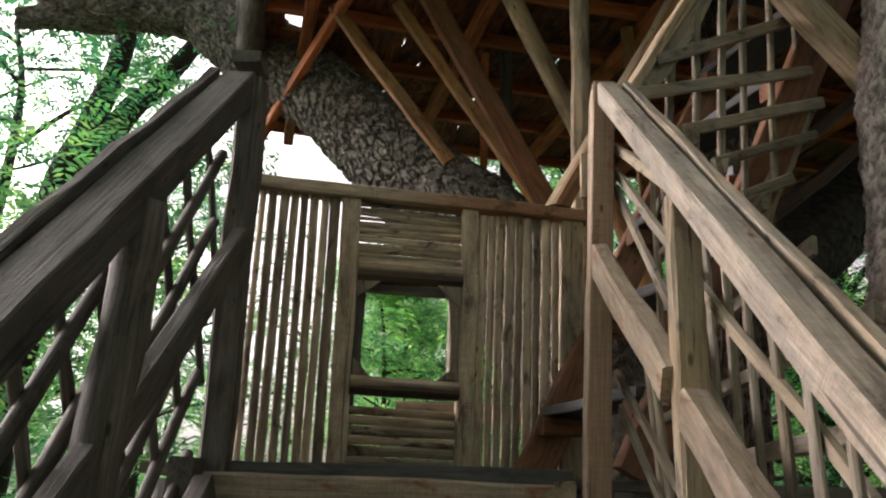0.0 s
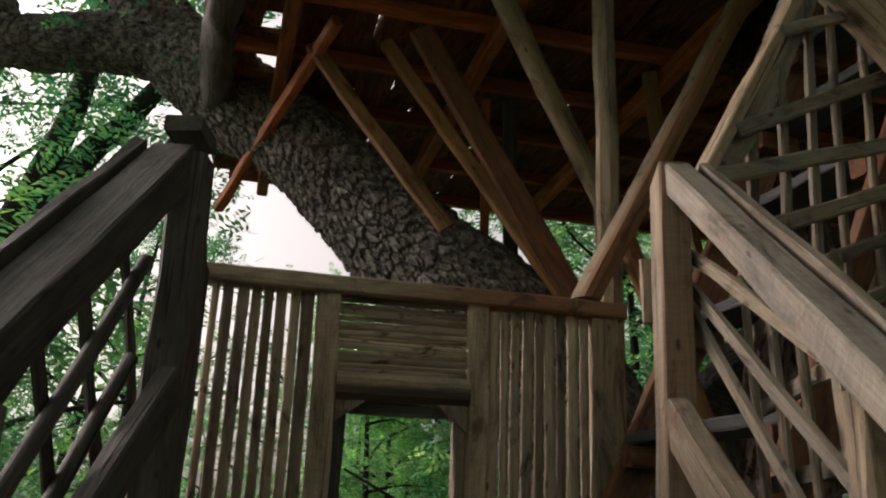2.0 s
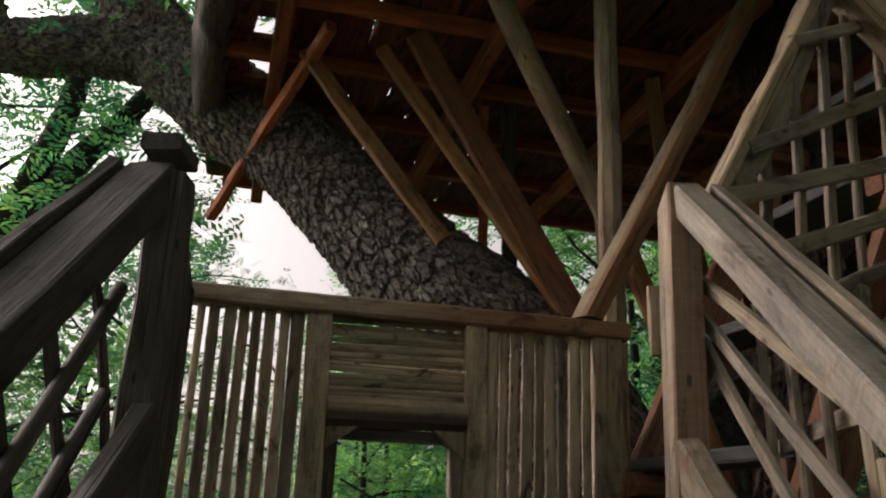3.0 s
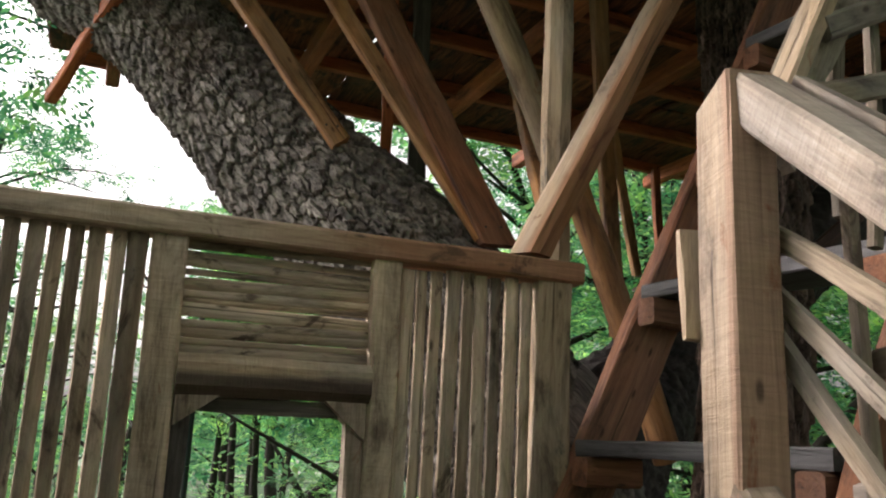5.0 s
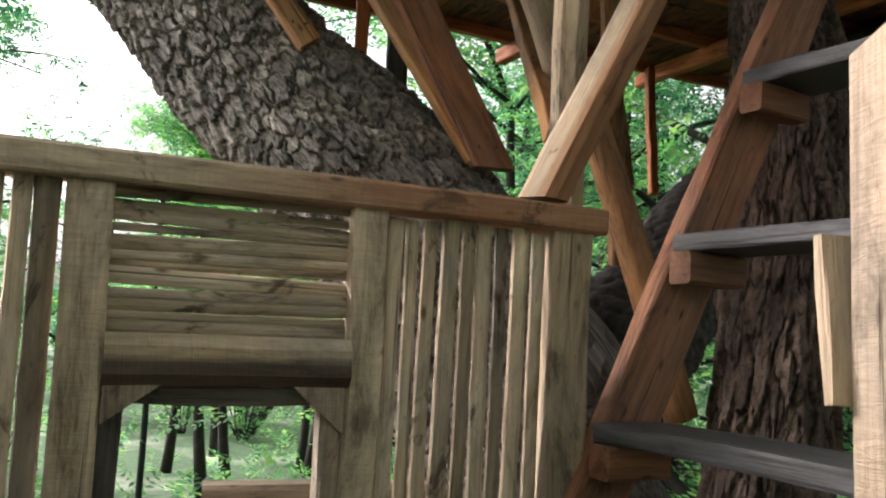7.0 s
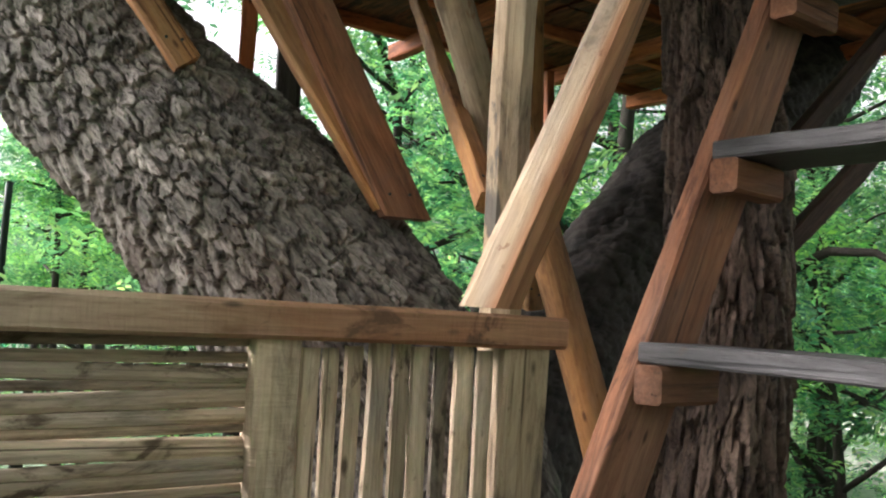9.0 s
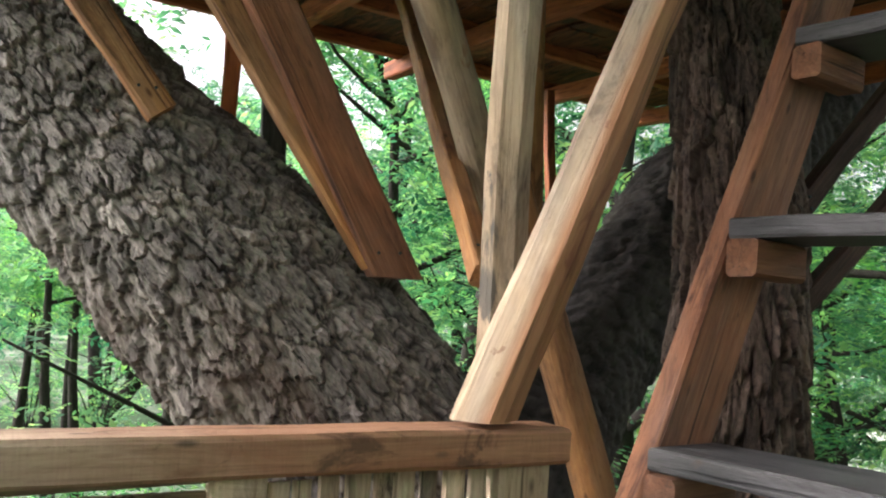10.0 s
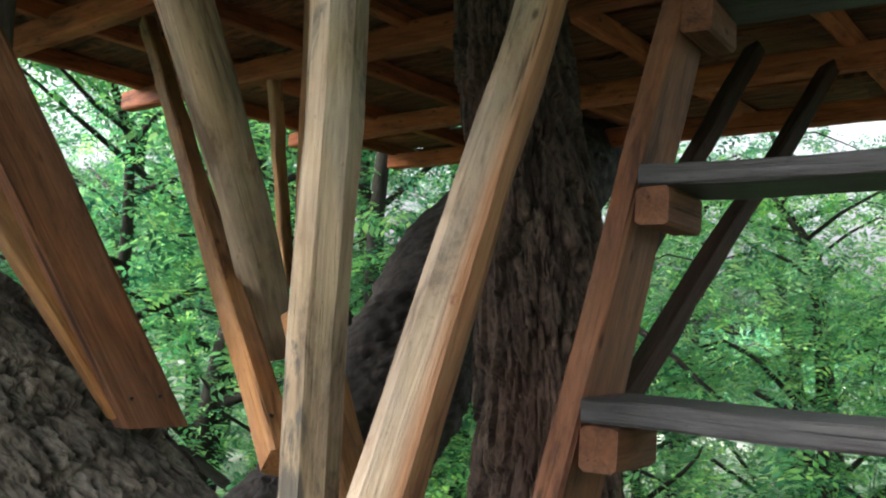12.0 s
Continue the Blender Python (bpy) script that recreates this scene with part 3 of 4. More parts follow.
stick("rail_post", (0.56, 0.85, 0.1), (0.54, 0.85, 1.64), 0.062, 0.07, SAWN, right, up=(0, 1, 0), wob=0.01)
stick("middle_rail", (0.462, 1.75, 1.955), (0.418, 2.365, 2.362), 0.045, 0.075, SAWN, right, "rough-sawn middle rail", up=(0, -0.63, 0.77), wob=0.004)
stick("middle_rail", (0.53, 0.7, 1.33), (0.477, 1.665, 1.90), 0.045, 0.075, SAWN, right, "rough-sawn middle rail", up=(0, -0.63, 0.77), wob=0.004)
for y0, z0, y1, z1 in ((2.42, 2.69, 1.55, 2.15), (2.43, 2.625, 0.9, 1.475), (2.43, 2.575, 0.9, 1.09), (2.43, 2.07, 0.9, 1.01), (2.40, 1.98, 0.9, 0.86)):
    stick("stick", (0.475 + 0.1 * (y0 - y1), y1, z1), (0.475, y0, z0), 0.012, 0.024, STICK, right, up=(0, -0.63, 0.77), bow=random.uniform(-0.012, 0.012), wob=0.003)
for y, z in ((2.3, 2.12), (2.2, 2.02), (1.95, 1.8), (1.62, 1.5), (1.45, 1.4), (1.25, 1.2)):
    log("stick", (0.52, y - 0.2, z - 0.42), (0.515, y + 0.02, z + 0.1), 0.011, 0.009, STICK, right, flat=0.08)
for i in range(12):
    y = 2.36 - 0.125 * i
    stick("lattice_stick", (0.575, y - 0.02, y * SL + 0.05), (0.565, y + 0.03, 0.84 + y * SL), random.uniform(0.018, 0.03), 0.012, STICK, right, up=(1, 0, 0), wob=0.003, ch=0.3)
for k in range(7):
    z = 2.53 - 0.14 * k
    stick("lattice_stick", (0.585, 2.43, z - 0.01), (0.595 + 0.01 * k, max(1.0, 2.38 - (2.8 - z) / 0.772), z + 0.03), 0.012, random.uniform(0.028, 0.036), STICK, right, up=(0, 0, 1), wob=0.004, ch=0.3)

stick("splinter", (0.398, 2.44, 2.55), (0.402, 2.458, 2.69), 0.036, 0.012, TAN, right, "pale splinter on the newel post", up=(0, -1, 0), wob=0.008)
left = thing("stair_railing", (-0.55, 1.4, 0), "weathered grey stair railing with crossed sticks", "railing", "stair railings")
stick("newel_post", (-0.545, 2.43, DECK - 0.25), (-0.545, 2.43, 2.87), 0.07, 0.085, OLD, left, "grey newel post with a small cap", up=(0, 1, 0), wob=0.004)
stick("cap", (-0.56, 2.37, 2.925), (-0.56, 2.49, 2.925), 0.08, 0.035, OLD, left)
stick("handrail", (-0.584, 2.42, 2.862), (-0.494, 0.3, 1.098), 0.092, 0.075, OLD, left, "wide weathered grey handrail", up=(0, -0.64, 0.77), wob=0.0025, ch=0.06)
stick("batten", (-0.65, 2.40, 2.875), (-0.56, 0.3, 1.13), 0.025, 0.055, OLD, left, up=(0, -0.64, 0.77), wob=0.006)
log("rail_post", (-0.545, 1.60, 0.5), (-0.515, 1.715, 2.26), 0.05, 0.042, OLD, left, "dark knotted rail post", wob=0.2)
log("rail_post", (-0.575, 0.8, 0.0), (-0.53, 0.82, 1.50), 0.05, 0.045, OLD, left, wob=0.2)
stick("middle_rail", (-0.545, 1.0, 1.26), (-0.53, 2.42, 2.40), 0.04, 0.075, OLD, left, up=(0, -0.63, 0.77), wob=0.004, bow=-0.008)
for i in range(12):
    y = 2.28 - 0.135 * i
    z = 2.80 - 0.832 * (2.42 - y)
    stick("lattice_stick", (-0.622, y, z), (-0.615, y + 0.32, z - 0.56), 0.013, random.uniform(0.026, 0.036), OLD, left, up=(0, 0.87, 0.5), wob=0.004, ch=0.3)
for k in range(7):
    y1 = min(2.38, 2.19 + 0.5 * k)
    y0 = max(0.5, y1 - 1.1)
    z = 2.267 - 0.2 * k - 1.15 * 1.888
    log("lattice_stick", (-0.60, y0, z + 1.15 * y0), (-0.602, y1, z + 1.15 * y1), 0.018, 0.014, OLD, left, bow=random.uniform(-0.015, 0.01))

# ---- lattice panel ----
LO, LD = Vector((0.475, 2.42, 0)), Vector((0.853, 0.523, 0))
LN = (0.523, -0.853, 0)


def lp(s, z, out=0.0):
    p = LO + LD * s + Vector(LN) * out
    return (p.x, p.y, z)


panel = thing("lattice_panel", lp(0.3, DECK), "pale stick lattice panel with a slanted board edge", "lattice panel")
stick("edge_board", lp(-0.01, 2.77), lp(0.60, 3.74), 0.03, 0.035, TAN, panel, "pale slanted edge board", up=LN, wob=0.004)
stick("slab", lp(0.045, 2.80, -0.012), lp(0.62, 3.715, -0.012), 0.085, 0.02, STICK, panel, "rough slab with a wavy edge", up=LN, wob=0.012)
stick("slab", lp(0.585, 2.585, -0.03), lp(0.85, 3.07, -0.03), 0.075, 0.02, TAN, panel, "rough slab with a wavy edge", up=LN, wob=0.014)
stick("slab", lp(0.865, 3.04, -0.03), lp(0.885, 3.62, -0.03), 0.07, 0.02, STICK, panel, "rough slab with a wavy edge", up=LN, wob=0.014)
for s0, s1, z0, z1 in ((0.215, 0.237, 2.745, 3.07), (0.312, 0.352, 2.72, 3.33), (0.417, 0.478, 2.67, 3.5), (0.515, 0.575, 2.645, 3.66), (0.648, 0.70, 2.72, 3.7), (0.80, 0.812, 2.92, 3.7)):
    stick("upright", lp(s0, z0, -0.012), lp(s1, z1, -0.012), random.uniform(0.022, 0.029), 0.016, STICK, panel, up=LN, wob=0.0025, bow=random.uniform(-0.006, 0.006), ch=0.25)
for s0, z0, s1, z1 in ((0.05, 2.862, 0.84, 3.168), (0.15, 2.998, 0.80, 3.35), (0.325, 3.308, 0.86, 3.58), (0.243, 2.80, 0.885, 3.063), (0.365, 2.725, 0.838, 2.937), (0.475, 2.648, 0.708, 2.757)):
    stick("crossbar", lp(s0, z0, 0.01), lp(s1, z1, 0.01), random.uniform(0.032, 0.04), 0.018, STICK, panel, up=LN, wob=0.003, bow=random.uniform(-0.004, 0.004), ch=0.3)

# ---- ladder stairs ----
ladder = thing("ladder", (0.55, 3.3, DECK), "steep reddish timber ladder with grey treads on cleats", "ladder")
LR, LT = Vector((0.1705, 0.0630, 0.3645)), Vector((0.34, -0.94, 0)).normalized()
L0 = Vector((0.508, 3.343, 2.439))
UPN = Vector((-0.8, -0.3, 0.45))
LF = Vector((0.94, 0.34, 0))
for off in (-0.03, 0.68):
    a, b = L0 + LR * -1.7 + LT * off + LF * 0.10, L0 + LR * 4.9 + LT * off + LF * 0.10
    stick("stringer", tuple(a), tuple(b), 0.045, 0.13, BROWN, ladder, "red-brown plank stringer", up=tuple(UPN), wob=0.004)
for i in range(-1, 5):
    c = L0 + LR * i
    q = c + LF * 0.088 + Vector((0, 0, -0.018))
    stick("tread", tuple(q + LT * -0.004), tuple(q + LT * 0.655), 0.17, 0.034, TREAD, ladder, "grey plank tread", up=(0, 0, 1), wob=0.003)
    for off in (0.028, 0.622):
        k = c + LF * -0.01 + Vector((0, 0, -0.068)) + LT * off
        stick("cleat", tuple(k), tuple(k + LF * 0.15), 0.055, 0.062, BROWN, ladder, "small block cleat", up=(0, 0, 1), wob=0.003)

# ---- platform overhead ----
U, Vv = Vector((0.963, 0.270, 0)), Vector((-0.270, 0.963, 0))


def pl(u, v, z):
    p = U * u + Vv * v
    return (p.x, p.y, z)


platform = tagged(new("upper_floor"), "rough timber platform on red-brown joists", "platform", kind="structure")
for u, v0, v1 in ((0.35, 2.6, 6.2), (1.25, 2.5, 6.2), (2.13, 3.3, 6.15), (2.87, 3.3, 6.32), (3.85, 2.4, 6.25), (4.62, 2.4, 6.2)):
    stick("beam", pl(u, v0, 4.25), pl(u + 0.02, v1, 4.25), 0.07, 0.09, RED, platform, "red-brown beam", wob=0.004)
for v, u0, u1 in ((2.5, 0.1, 4.85), (3.3, 0.1, 4.85), (3.98, 0.1, 4.85), (4.5, 0.12, 4.85), (5.02, 0.12, 4.85), (5.58, 0.12, 4.85), (6.15, 0.15, 4.9)):
    cuts = [(u0, u1)] if v > 4.2 else [(u0, 2.28), (2.80, u1)]
    for a, b in cuts:
        stick("joist", pl(a, v - 0.01, 4.315), pl(b, v + 0.01, 4.315), 0.05, 0.07, RED, platform, "red-brown joist", wob=0.004)
slab_rng = random.Random(4)
u, layer = 0.06, 0
while u < 4.85:
    w = slab_rng.uniform(0.14, 0.25)
    c, layer = u + w / 2, 1 - layer
    runs = [(2.3, 6.28)]
    if 1.9 < c < 3.4:
        runs = [(3.95 if 2.25 < c < 2.85 else 3.42, 6.28)]
    if 0.2 < c < 0.45:
        runs = [(2.3, 4.23), (4.40, 4.62), (4.78, 6.28)]
    for a, b in runs:
        ends = [a, b + slab_rng.uniform(-0.06, 0.04)]
        if b - a > 1.8:
            ends.insert(1, slab_rng.uniform(a + 0.8, b - 0.8))
        for p, q in zip(ends, ends[1:]):
            stick("board", pl(c + slab_rng.uniform(-0.012, 0.012), p + 0.005, 4.362 + 0.016 * layer), pl(c + slab_rng.uniform(-0.012, 0.012), q - 0.005, 4.362 + 0.016 * layer), w + slab_rng.choice((0.03, 0.026, 0.02, 0.012, -0.002)), 0.03, SLAB, platform, wob=0.014, ch=0.35)
    u += w
log("edge_log", pl(0.08, 3.3, 4.30), pl(0.06, 5.62, 4.31), 0.085, 0.07, OLD, platform, "grey bark-edged rim log", wob=0.35)
log("edge_log", pl(0.02, 3.5, 4.40), pl(0.0, 5.3, 4.42), 0.05, 0.045, OLD, platform, "grey bark-edged rim log", wob=0.35)
for k in range(14):
    v = 3.4 + 0.15 * k
    stick("rim_scrap", pl(0.13, v, 4.28), pl(0.10, v + 0.05, 4.43 + random.uniform(0, 0.1)), random.uniform(0.04, 0.11), 0.02, OLD, platform, wob=0.014, up=tuple(U))


# ---- unseen plain cabin, added over the hatch to keep sky light out ----
cabin = tagged(new("wall_cabin"), "unseen plank cabin added over the hatch to keep sky light out", "wall", kind="structure")
for k in range(13):
    u = 1.33 + 0.205 * k
    for v in (2.5, 4.62):
        stick("board", pl(u, v, 4.345 if v < 3 else 4.40), pl(u, v, 6.0), 0.212, 0.03, SLAB, cabin, up=tuple(Vv), wob=0.003)
for k in range(10):
    v = 2.62 + 0.212 * k
    for u in (1.25, 3.87):
        stick("board", pl(u, v, 4.345 if v < 2.8 else 4.40), pl(u, v, 6.0), 0.218, 0.03, SLAB, cabin, up=tuple(U), wob=0.003)
for k in range(13):
    u = 1.33 + 0.205 * k
    stick("roof_board", pl(u, 2.35, 6.02), pl(u, 4.8, 6.02), 0.212, 0.03, OLD, cabin, wob=0.003)

# ---- braces and poles ----
def nails(ob, p0, p1, w, h, up, at):
    """Two rusty nail heads side by side in a timber's upper face, at a length from its foot."""
    m = along(p0, p1, up)
    for x, dz in ((-0.24 * w, 0.0), (0.2 * w, 0.022)):
        verts = [(0.004 * math.cos(k * math.pi / 3), 0.004 * math.sin(k * math.pi / 3), e) for e in (-0.012, 0.003) for k in range(6)]
        mesh_object("nail", verts, tube_faces(2, 6), METAL, ob, "dark rusty nail head", m @ Matrix.Translation((x, h / 2, at + dz)) @ pose(0, 0, 0, -90))


def brace(p0, p1, w, h, mat, label, name="brace", up=(0, -1, 0.2), **kw):
    ob = tagged(stick(name, p0, p1, w, h, mat, None, "", up=up, **kw), label, "brace", "timber braces")
    nails(ob, p0, p1, w, h, up, 0.05)
    return ob


brace((-0.055, 4.27, 3.38), (-0.70, 4.24, 4.23), 0.066, 0.055, ORANGE, "orange-brown brace from the trunk to the platform")
brace((0.48, 4.19, 3.05), (-0.20, 4.15, 4.27), 0.105, 0.055, BROWN, "wide red-brown board brace on the trunk", wob=0.003, cutx=0.56)
brace((0.43, 4.20, 3.08), (-0.36, 4.23, 4.25), 0.06, 0.05, ORANGE, "narrow orange-brown brace beside a wider board", wob=0.003)
brace((-1.374, 5.356, 3.85), (-0.56, 4.05, 4.25), 0.06, 0.05, RED, "red-brown brace hanging below the platform edge")
brace((0.115, 4.75, 3.40), (0.11, 4.76, 4.25), 0.045, 0.05, RED, "short upright strut on the trunk", name="strut")
brace((0.25, 4.75, 3.28), (0.225, 4.75, 4.25), 0.07, 0.06, OLD, "dark upright strut on the trunk", name="strut")
tagged(stick("pole", (0.404, 3.378, 2.845), (1.13, 3.76, 4.27), 0.076, 0.074, POLE, up=(-0.62, -0.75, 0.3), ch=0.2, wob=0.003, seg=18, cut=(-0.54, 0), cutx=-0.216), "pale hewn pole leaning from the parapet to the platform", "pole", "poles")
tagged(stick("pole", (0.54, 3.70, DECK - 0.2), (0.52, 3.625, 4.27), 0.078, 0.078, MOULDY, up=(-0.35, -0.94, 0), ch=0.28, wob=0.003, seg=18), "pale upright pole with grey mould patches", "pole", "poles")
tagged(log("pole", (0.72, 4.20, 3.20), (0.06, 3.60, 4.27), 0.045, 0.045, TAN), "round brown pole leaning under the platform", "pole", "poles")
brace((0.53, 3.75, 3.05), (0.785, 5.56, 4.24), 0.045, 0.05, ORANGE, "long slim orange brace to the platform's far edge")
tagged(log("pole", (0.60, 3.84, 3.27), (0.96, 3.95, 2.40), 0.04, 0.045, ORANGE), "short brown log propped below the poles", "pole", "poles")
brace((1.40, 4.0, 3.0), (2.818, 4.289, 4.24), 0.05, 0.06, DARK, "dark brown brace leaning out to the platform edge")
brace((1.42, 4.02, 3.25), (2.489, 4.378, 4.24), 0.05, 0.06, DARK, "dark brown brace leaning out to the platform edge")
brace((1.652, 6.171, 3.40), (1.36, 5.82, 4.25), 0.05, 0.05, ORANGE, "slim brace under the far side of the platform")
brace((1.06, 4.73, 2.85), (0.87, 4.44, 4.25), 0.06, 0.06, ORANGE, "brown upright brace behind the poles")
brace((1.93, 6.5, 3.42), (1.97, 6.72, 4.22), 0.05, 0.05, RED, "short strut under the platform's far edge", name="strut")

brace((0.894, 2.70, 3.62), (1.455, 2.74, 2.935), 0.10, 0.09, TAN, "thick brown beam slanting down beside the lattice", name="beam")

# ---- the great tree ----
great = thing("great_tree", (0.9, 4.6, -0.1), "great leaning tree with scaly grey bark carrying the platform", "tree")
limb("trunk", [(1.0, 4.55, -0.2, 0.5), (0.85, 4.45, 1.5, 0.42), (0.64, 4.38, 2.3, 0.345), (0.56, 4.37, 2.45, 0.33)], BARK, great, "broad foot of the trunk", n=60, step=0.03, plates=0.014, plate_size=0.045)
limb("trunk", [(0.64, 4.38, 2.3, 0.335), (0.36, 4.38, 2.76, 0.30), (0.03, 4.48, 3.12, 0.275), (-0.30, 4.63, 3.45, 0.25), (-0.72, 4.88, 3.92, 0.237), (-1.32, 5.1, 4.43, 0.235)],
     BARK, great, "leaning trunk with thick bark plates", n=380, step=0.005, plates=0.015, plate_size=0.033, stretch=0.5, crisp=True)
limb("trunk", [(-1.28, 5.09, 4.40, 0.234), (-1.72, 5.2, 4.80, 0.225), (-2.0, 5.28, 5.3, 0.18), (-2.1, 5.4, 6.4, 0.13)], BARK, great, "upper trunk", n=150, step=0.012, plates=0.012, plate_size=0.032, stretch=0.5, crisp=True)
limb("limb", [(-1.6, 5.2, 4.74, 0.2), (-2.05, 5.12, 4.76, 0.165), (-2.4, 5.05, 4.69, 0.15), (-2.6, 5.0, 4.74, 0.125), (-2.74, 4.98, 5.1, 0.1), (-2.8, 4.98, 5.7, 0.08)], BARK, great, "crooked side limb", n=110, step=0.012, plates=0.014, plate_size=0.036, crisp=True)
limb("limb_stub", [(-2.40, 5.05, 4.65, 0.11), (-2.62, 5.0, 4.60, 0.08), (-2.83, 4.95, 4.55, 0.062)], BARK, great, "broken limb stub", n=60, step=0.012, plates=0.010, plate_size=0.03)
# the near-black bark colour stands in for the deep shade on this limb
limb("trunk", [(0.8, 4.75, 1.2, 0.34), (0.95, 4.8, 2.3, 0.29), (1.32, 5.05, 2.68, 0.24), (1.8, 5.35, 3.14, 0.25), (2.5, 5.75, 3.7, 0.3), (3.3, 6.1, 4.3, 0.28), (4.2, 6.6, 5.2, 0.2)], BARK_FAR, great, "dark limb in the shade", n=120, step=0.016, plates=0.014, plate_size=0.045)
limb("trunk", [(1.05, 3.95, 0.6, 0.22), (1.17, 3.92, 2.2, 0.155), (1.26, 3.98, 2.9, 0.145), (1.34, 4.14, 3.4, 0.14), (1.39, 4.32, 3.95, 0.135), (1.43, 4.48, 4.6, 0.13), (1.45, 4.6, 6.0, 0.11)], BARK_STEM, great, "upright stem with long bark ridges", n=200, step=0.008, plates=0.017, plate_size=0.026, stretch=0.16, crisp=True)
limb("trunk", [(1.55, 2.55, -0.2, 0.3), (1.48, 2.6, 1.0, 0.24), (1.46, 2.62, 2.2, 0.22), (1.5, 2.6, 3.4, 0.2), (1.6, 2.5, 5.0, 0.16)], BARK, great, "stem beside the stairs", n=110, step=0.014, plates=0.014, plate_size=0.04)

# ---- woods around ----
kinds = [
    forest_tree(1, 7.5, 2.6, 0.13, LEAF, 60),
    forest_tree(2, 9.5, 3.2, 0.16, LEAF, 70, low=0.25),
    forest_tree(3, 6.0, 2.5, 0.10, LEAF_LIT, 60, low=0.12),
    forest_tree(4, 4.2, 2.1, 0.07, LEAF_LIT, 60, low=0.08),
    forest_tree(5, 8.0, 2.8, 0.14, LEAF, 70, low=0.1),
    forest_tree(6, 6.3, 1.2, 0.08, LEAF_LIT, 80, low=0.35, clump=0.22),
]
# negative y: unseen trees added behind the camera to dim the sky light
places = [(3, -3.4, 5.9, 100), (3, -5.6, 9.4, 40), (4, 2.6, 10.2, 30), (1, 3.7, 13.2, 220), (4, 2.3, 12.4, 110), (4, 3.6, 8.4, 150), (2, 8.2, 7.4, 75), (1, -4.0, -4.5, 70), (4, 1.8, -4.2, 15), (0, -1.0, -5.2, 33), (4, 6.5, -5.5, 77), (1, 4.5, -6.5, 190), (4, -7.5, -4.0, 140), (0, 8.5, -1.0, 5), (4, 8.0, 1.2, 66), (1, -3.0, -10.5, 12), (4, 3.2, -9.5, 44), (2, 1.0, -3.4, 130), (2, -2.6, -3.6, 20), (2, 4.2, -3.6, 250), (0, 4.5, 11.5, 0), (1, 8.5, 12.5, 40), (2, 6.2, 9.0, 80), (3, 3.2, 9.6, 10), (2, 9.5, 8.0, 120), (4, 12.0, 10.0, 200), (1, 14.0, 6.0, 10), (3, 7.6, 6.2, 60), (2, 2.6, 14.0, 300), (2, 1.6, 19.0, 30), (2, 1.0, 15.5, 15), (0, 0.6, 20.5, 120), (5, -1.15, 14.5, 0), (5, 0.3, 17.0, 200), (1, 3.0, -5.0, 0), (4, -2.0, -7.0, 50), (1, 7.0, -3.0, 90), (0, 5.5, -8.0, 140), (1, 0.5, -9.0, 200), (4, 10.0, -6.0, 20), (0, 4.6, -1.5, 60), (4, -6.0, -8.0, 10), (3, -1.2, 26.0, 0), (2, -3.0, 29.0, 90),
          (1, -6.0, 10.0, 20), (0, -5.5, 14.5, 140), (1, -9.0, 13.0, 250), (4, -8.0, 8.0, 80), (2, -10.0, 18.0, 10), (2, 18.0, 14.0, 70), (0, 11.0, 17.0, 150), (2, 15.0, 20.0, 220), (1, 6.0, 19.0, 100), (3, 10.5, 4.0, 33), (2, 12.5, 2.5, 210), (0, 17.0, 1.0, 0),
          (4, 6.0, 14.5, 250), (4, 9.5, 15.5, 20), (0, 3.6, 17.0, 75), (3, 15.5, 9.5, 310), (3, 5.2, 7.6, 190), (2, 11.0, 12.5, 160), (1, -7.5, 17.5, 0), (0, -12.5, 9.0, 45), (4, -12.0, 14.0, 99), (4, 13.5, 14.0, 15), (0, 0.2, 31.0, 5), (4, -6.5, 31.0, 60), (0, 4.0, 27.0, 200), (1, -10.5, 30.0, 140), (2, -1.5, 34.0, 33),
          (1, -1.2, 24.5, 10), (1, -2.6, 26.5, 130), (1, 0.6, 25.5, 250), (4, -4.6, 25.0, 200), (2, -6.8, 24.0, 60), (2, -9.0, 25.5, 320), (4, 2.4, 22.0, 140), (4, 4.9, 10.8, 290), (2, 6.8, 10.0, 30), (4, 7.4, 12.4, 180), (2, 1.9, 8.9, 200), (5, -0.9, 15.5, 20), (5, -2.0, 17.0, 140), (5, 0.2, 17.5, 250), (5, -1.4, 19.0, 80)]
used = set()
for k, x, y, a in places:
    m = pose(x, y, ground_height(x, y), 0, 0, a)
    if k in used:
        copy_thing(kinds[k], m)
    else:
        kinds[k].matrix_basis = m
        used.add(k)

lean = thing("tree", (-3.6, 7.0, 0), "leaning woodland tree with two dark stems", "tree", "woodland trees")
limb("trunk", [(-3.9, 7.0, -0.1, 0.16), (-3.7, 7.0, 2.6, 0.13), (-3.47, 7.0, 4.17, 0.115), (-3.32, 7.0, 4.62, 0.11), (-3.09, 7.0, 5.46, 0.09), (-2.9, 7.0, 7.5, 0.06)], BARK_FAR, lean, n=14, step=0.1)
limb("trunk", [(-3.75, 7.05, -0.1, 0.14), (-3.5, 7.05, 3.2, 0.12), (-3.17, 7.05, 4.46, 0.11), (-2.96, 7.0, 4.86, 0.10), (-2.65, 7.0, 5.22, 0.085), (-2.0, 7.0, 6.2, 0.05)], BARK_FAR, lean, n=14, step=0.1)
lc = [(-3.3 + 1.4 * math.sin(i * 2.1), 7.0 + 0.9 * math.cos(i * 1.3), 4.0 + 2.6 * ((i * 0.37) % 1)) for i in range(120)]
me = leaves_mesh("crown", lc, 0.036, 55, 0.22, np.random.default_rng(77))
me.materials.append(LEAF)
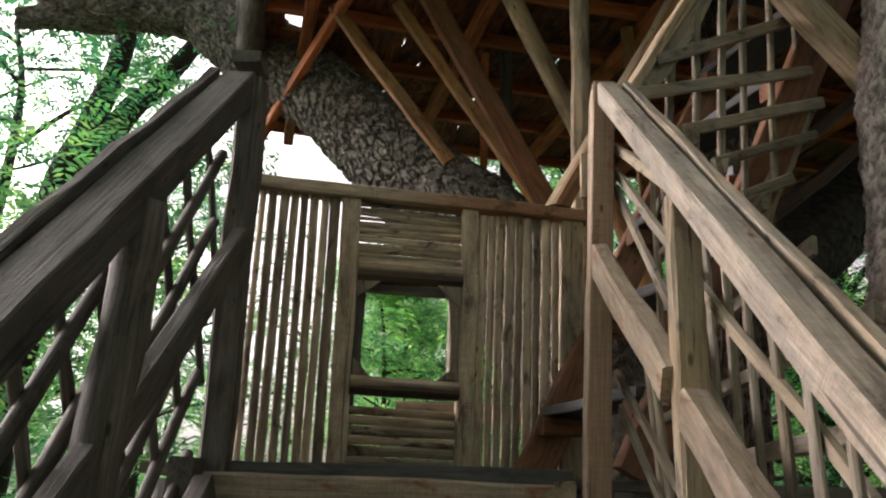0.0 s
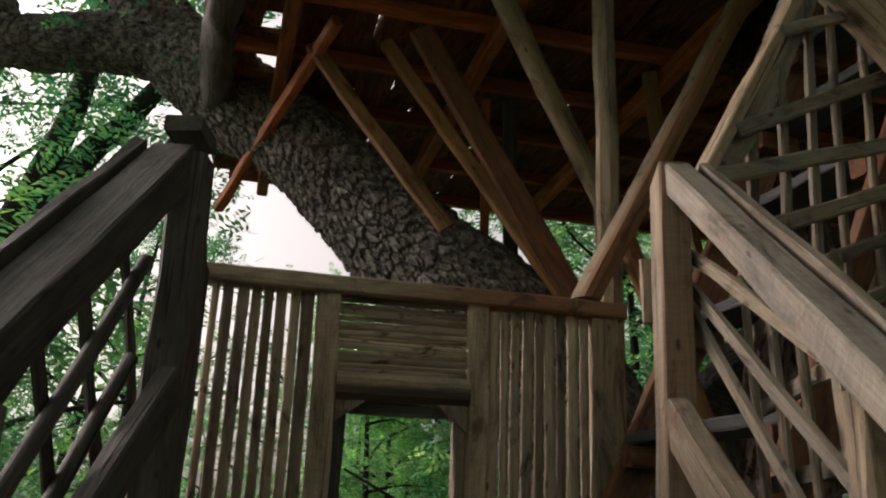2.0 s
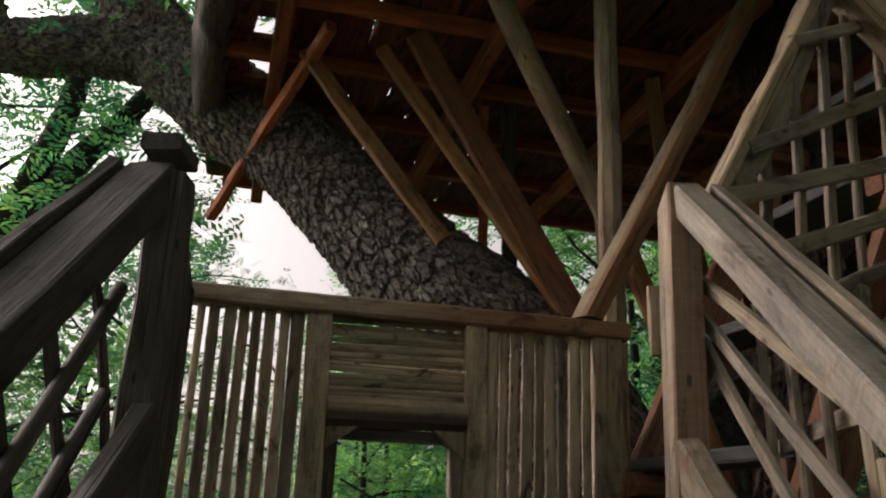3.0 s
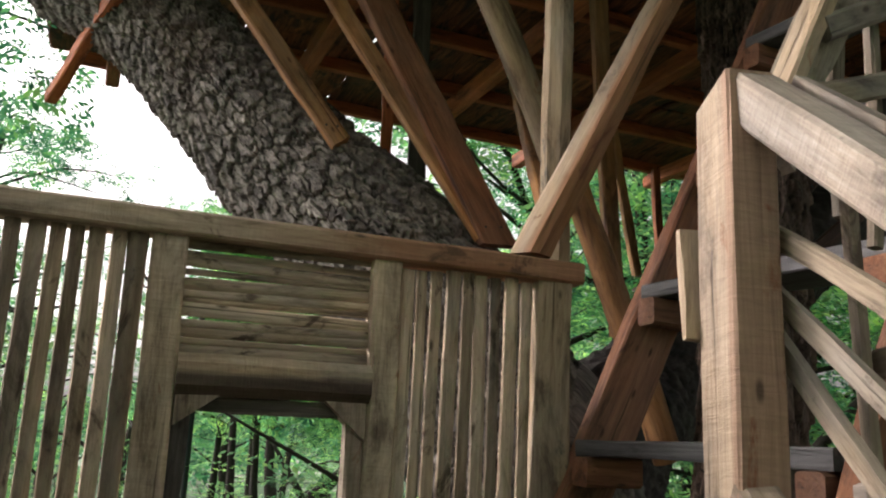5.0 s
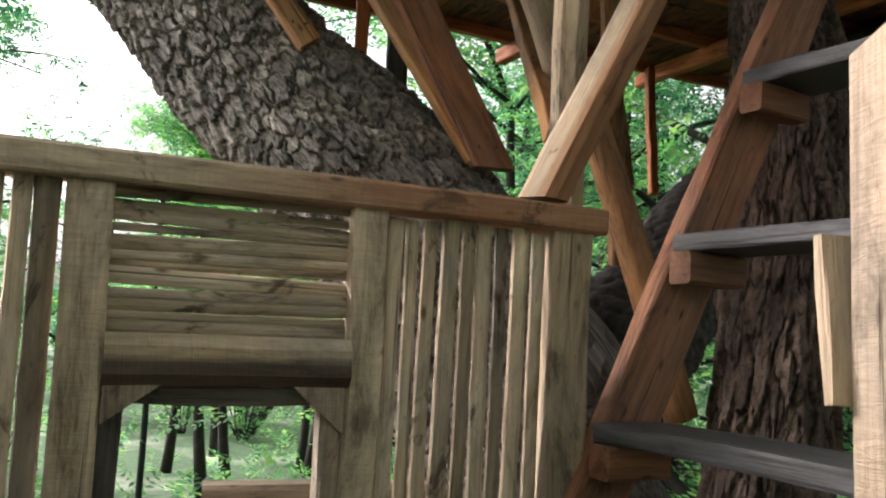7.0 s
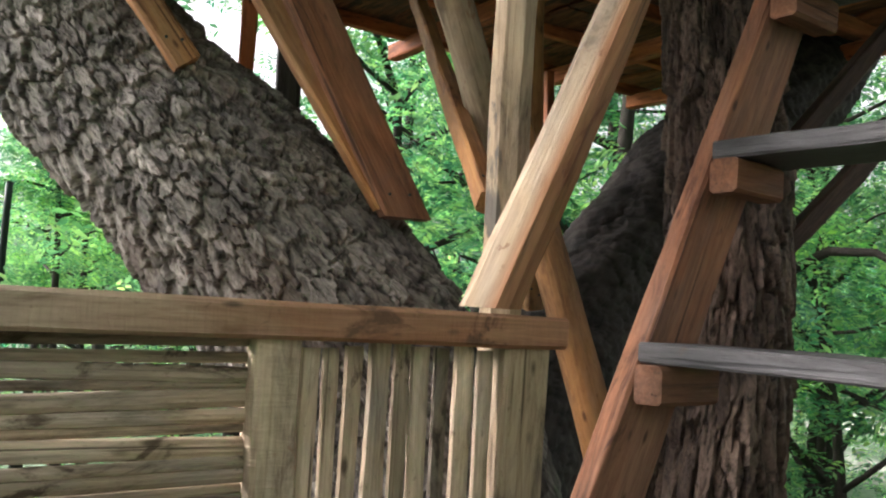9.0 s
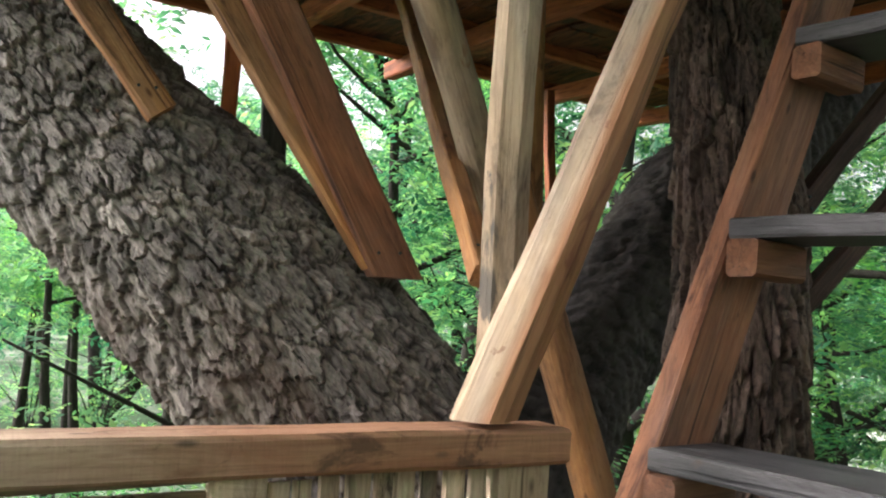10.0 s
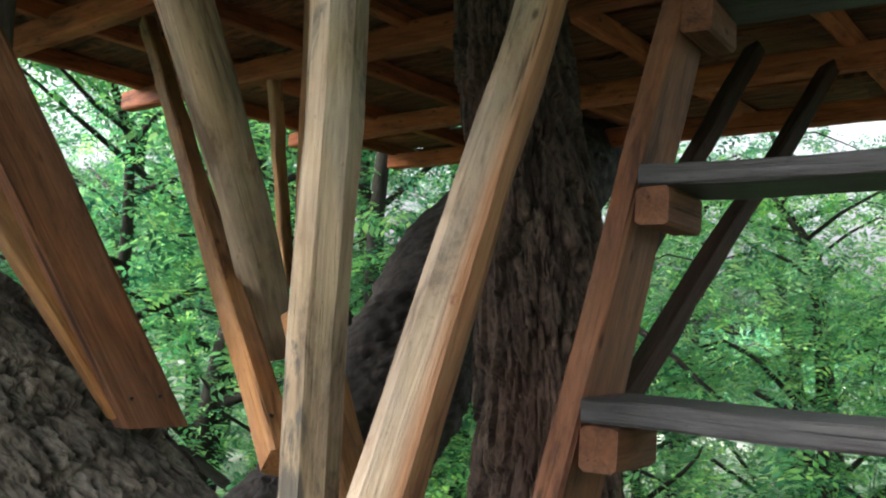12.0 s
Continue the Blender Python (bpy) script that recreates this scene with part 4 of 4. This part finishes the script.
lcrown = new("crown", me)
lcrown.parent = lean
lcrown.matrix_parent_inverse = lean.matrix_basis.inverted()
lcrown["kind"] = "stuff"

# low shrubs
wood_rng = np.random.default_rng(11)


def shrub(seed):
    rng = np.random.default_rng(seed)
    ob = thing("shrub", (0, 0, 0), "low pale green undergrowth shrub", "shrub", "shrubs")
    ends = []
    for k in range(9):
        a, r, h = rng.uniform(0, 6.28), rng.uniform(0.3, 0.9), rng.uniform(0.5, 1.5)
        q = np.array((r * math.cos(a), r * math.sin(a), h))
        limb("stem", [(0.05 * math.cos(a), 0.05 * math.sin(a), -0.1, 0.02), (*(q * 0.5 + (0, 0, 0.1)), 0.014), (*q, 0.006)], BARK_FAR, ob, n=5, step=0.3)
        ends += [q * f + rng.normal(0, 0.16, 3) for f in np.linspace(0.35, 1.05, 7)]
    me = leaves_mesh("foliage", ends, 0.036, 34, 0.16, rng)
    me.materials.append(LEAF_LIT)
    f = new("foliage", me)
    f.parent = ob
    f["kind"] = "stuff"
    return ob


bushes = [shrub(21), shrub(22), shrub(23)]
spots = []
while len(spots) < 60:
    a, d = wood_rng.uniform(-0.9, 1.5), wood_rng.uniform(6.5, 27)
    x, y = d * math.sin(a), 2.5 + d * math.cos(a)
    if -4.0 < x < 1.0 and y < 21:
        continue
    spots.append((x, y))
for i, (x, y) in enumerate(spots):
    m = pose(x, y, ground_height(x, y), 0, 0, wood_rng.uniform(0, 360))
    if i < 3:
        bushes[i].matrix_basis = m
    else:
        copy_thing(bushes[i % 3], m)

# ground cover
gcv = np.random.default_rng(31)
cover = []
while len(cover) < 1500:
    x, y = gcv.uniform(-12, 14), gcv.uniform(6, 32)
    if noise.noise((x * 0.3, y * 0.3, 3)) > -0.12:
        cover.append((x, y, ground_height(x, y) + gcv.uniform(0.02, 0.22)))
me = leaves_mesh("ground_cover", cover, 0.055, 26, 0.24, gcv, droop=-0.6)
me.materials.append(LEAF_LIT)
tagged(new("ground_cover", me), "low pale green ground plants in the clearing", "plants", kind="stuff")

# leaves of the great tree's own limbs
tw = [(-3.2 + 0.16 * i, 5.0 + 0.5 * math.sin(i * 1.7), 4.75 + 0.35 * math.sin(i * 2.3)) for i in range(11)]
tw += [(-2.0 + 0.09 * i, 5.7 + 0.3 * math.sin(i), 4.2 - 0.35 * abs(math.sin(i * 1.3))) for i in range(7)]
tw += [(-3.4 + 0.19 * i, 5.7 + 0.5 * math.cos(i * 2.9), 4.1 + 0.45 * math.sin(i * 1.1)) for i in range(9)]
tw += [(-3.6 + 0.3 * i, 6.2 + 0.4 * math.cos(i * 1.9), 5.2 + 0.5 * math.sin(i * 2.9)) for i in range(9)]
me = leaves_mesh("foliage", tw, 0.026, 70, 0.2, np.random.default_rng(5))
me.materials.append(LEAF)
gf = new("foliage", me)
gf.parent = great
gf.matrix_parent_inverse = great.matrix_basis.inverted()
gf["kind"] = "stuff"

# its crown overhead, out of view, added to block sky light from above
cr = np.random.default_rng(8)
over = [(cr.uniform(-5.5, 6.5), cr.uniform(0.5, 9.5), cr.uniform(6.6, 9.5)) for _ in range(420)]
me = leaves_mesh("crown", over, 0.085, 60, 0.42, cr)
me.materials.append(LEAF)
gc = new("crown", me)
gc.parent = great
gc.matrix_parent_inverse = great.matrix_basis.inverted()
gc["kind"] = "stuff"

# far woods
far = []
for i in range(2000):
    a, d = wood_rng.uniform(-1.3, 1.9), wood_rng.uniform(36, 60)
    top = 6.5 + 2.0 * math.sin(a * 7) + 1.5 * math.sin(a * 19) - (3.5 if -0.4 < a < -0.09 or 0.8 < a < 1.15 else 0)
    far.append((d * math.sin(a), d * math.cos(a), wood_rng.uniform(0.2, 1.0) * max(3.0, top)))
me = leaves_mesh("far_woods", far, 0.24, 40, 0.8, wood_rng)
me.materials.append(LEAF)
tagged(new("far_woods", me), "distant belt of green woodland", "woods", kind="stuff")

# ---- small things ----
tagged(log("metal_pole", (-1.0, 8.0, -0.1), (-1.0, 8.0, 3.45), 0.022, 0.022, METAL, wob=0.0), "thin black metal pole standing in the clearing", "pole")
tagged(stick("beam_end", (-0.25, 4.16, 2.125), (0.42, 4.22, 2.13), 0.1, 0.09, TAN), "brown beam end fixed to the trunk", "beam")
dead = thing("dead_tree", (-0.9, 22.0, 0), "leaning dead tree with a forked grey trunk", "tree")
limb("trunk", [(-1.1, 22.0, -0.1, 0.22), (-0.4, 22.2, 0.9, 0.17), (0.4, 22.3, 1.7, 0.12), (0.8, 22.3, 2.6, 0.06)], BARK_FAR, dead, n=10, step=0.2)
limb("limb", [(-0.4, 22.2, 0.9, 0.1), (-0.9, 22.2, 1.7, 0.07), (-1.3, 22.3, 2.3, 0.03)], BARK_FAR, dead, n=8, step=0.2)
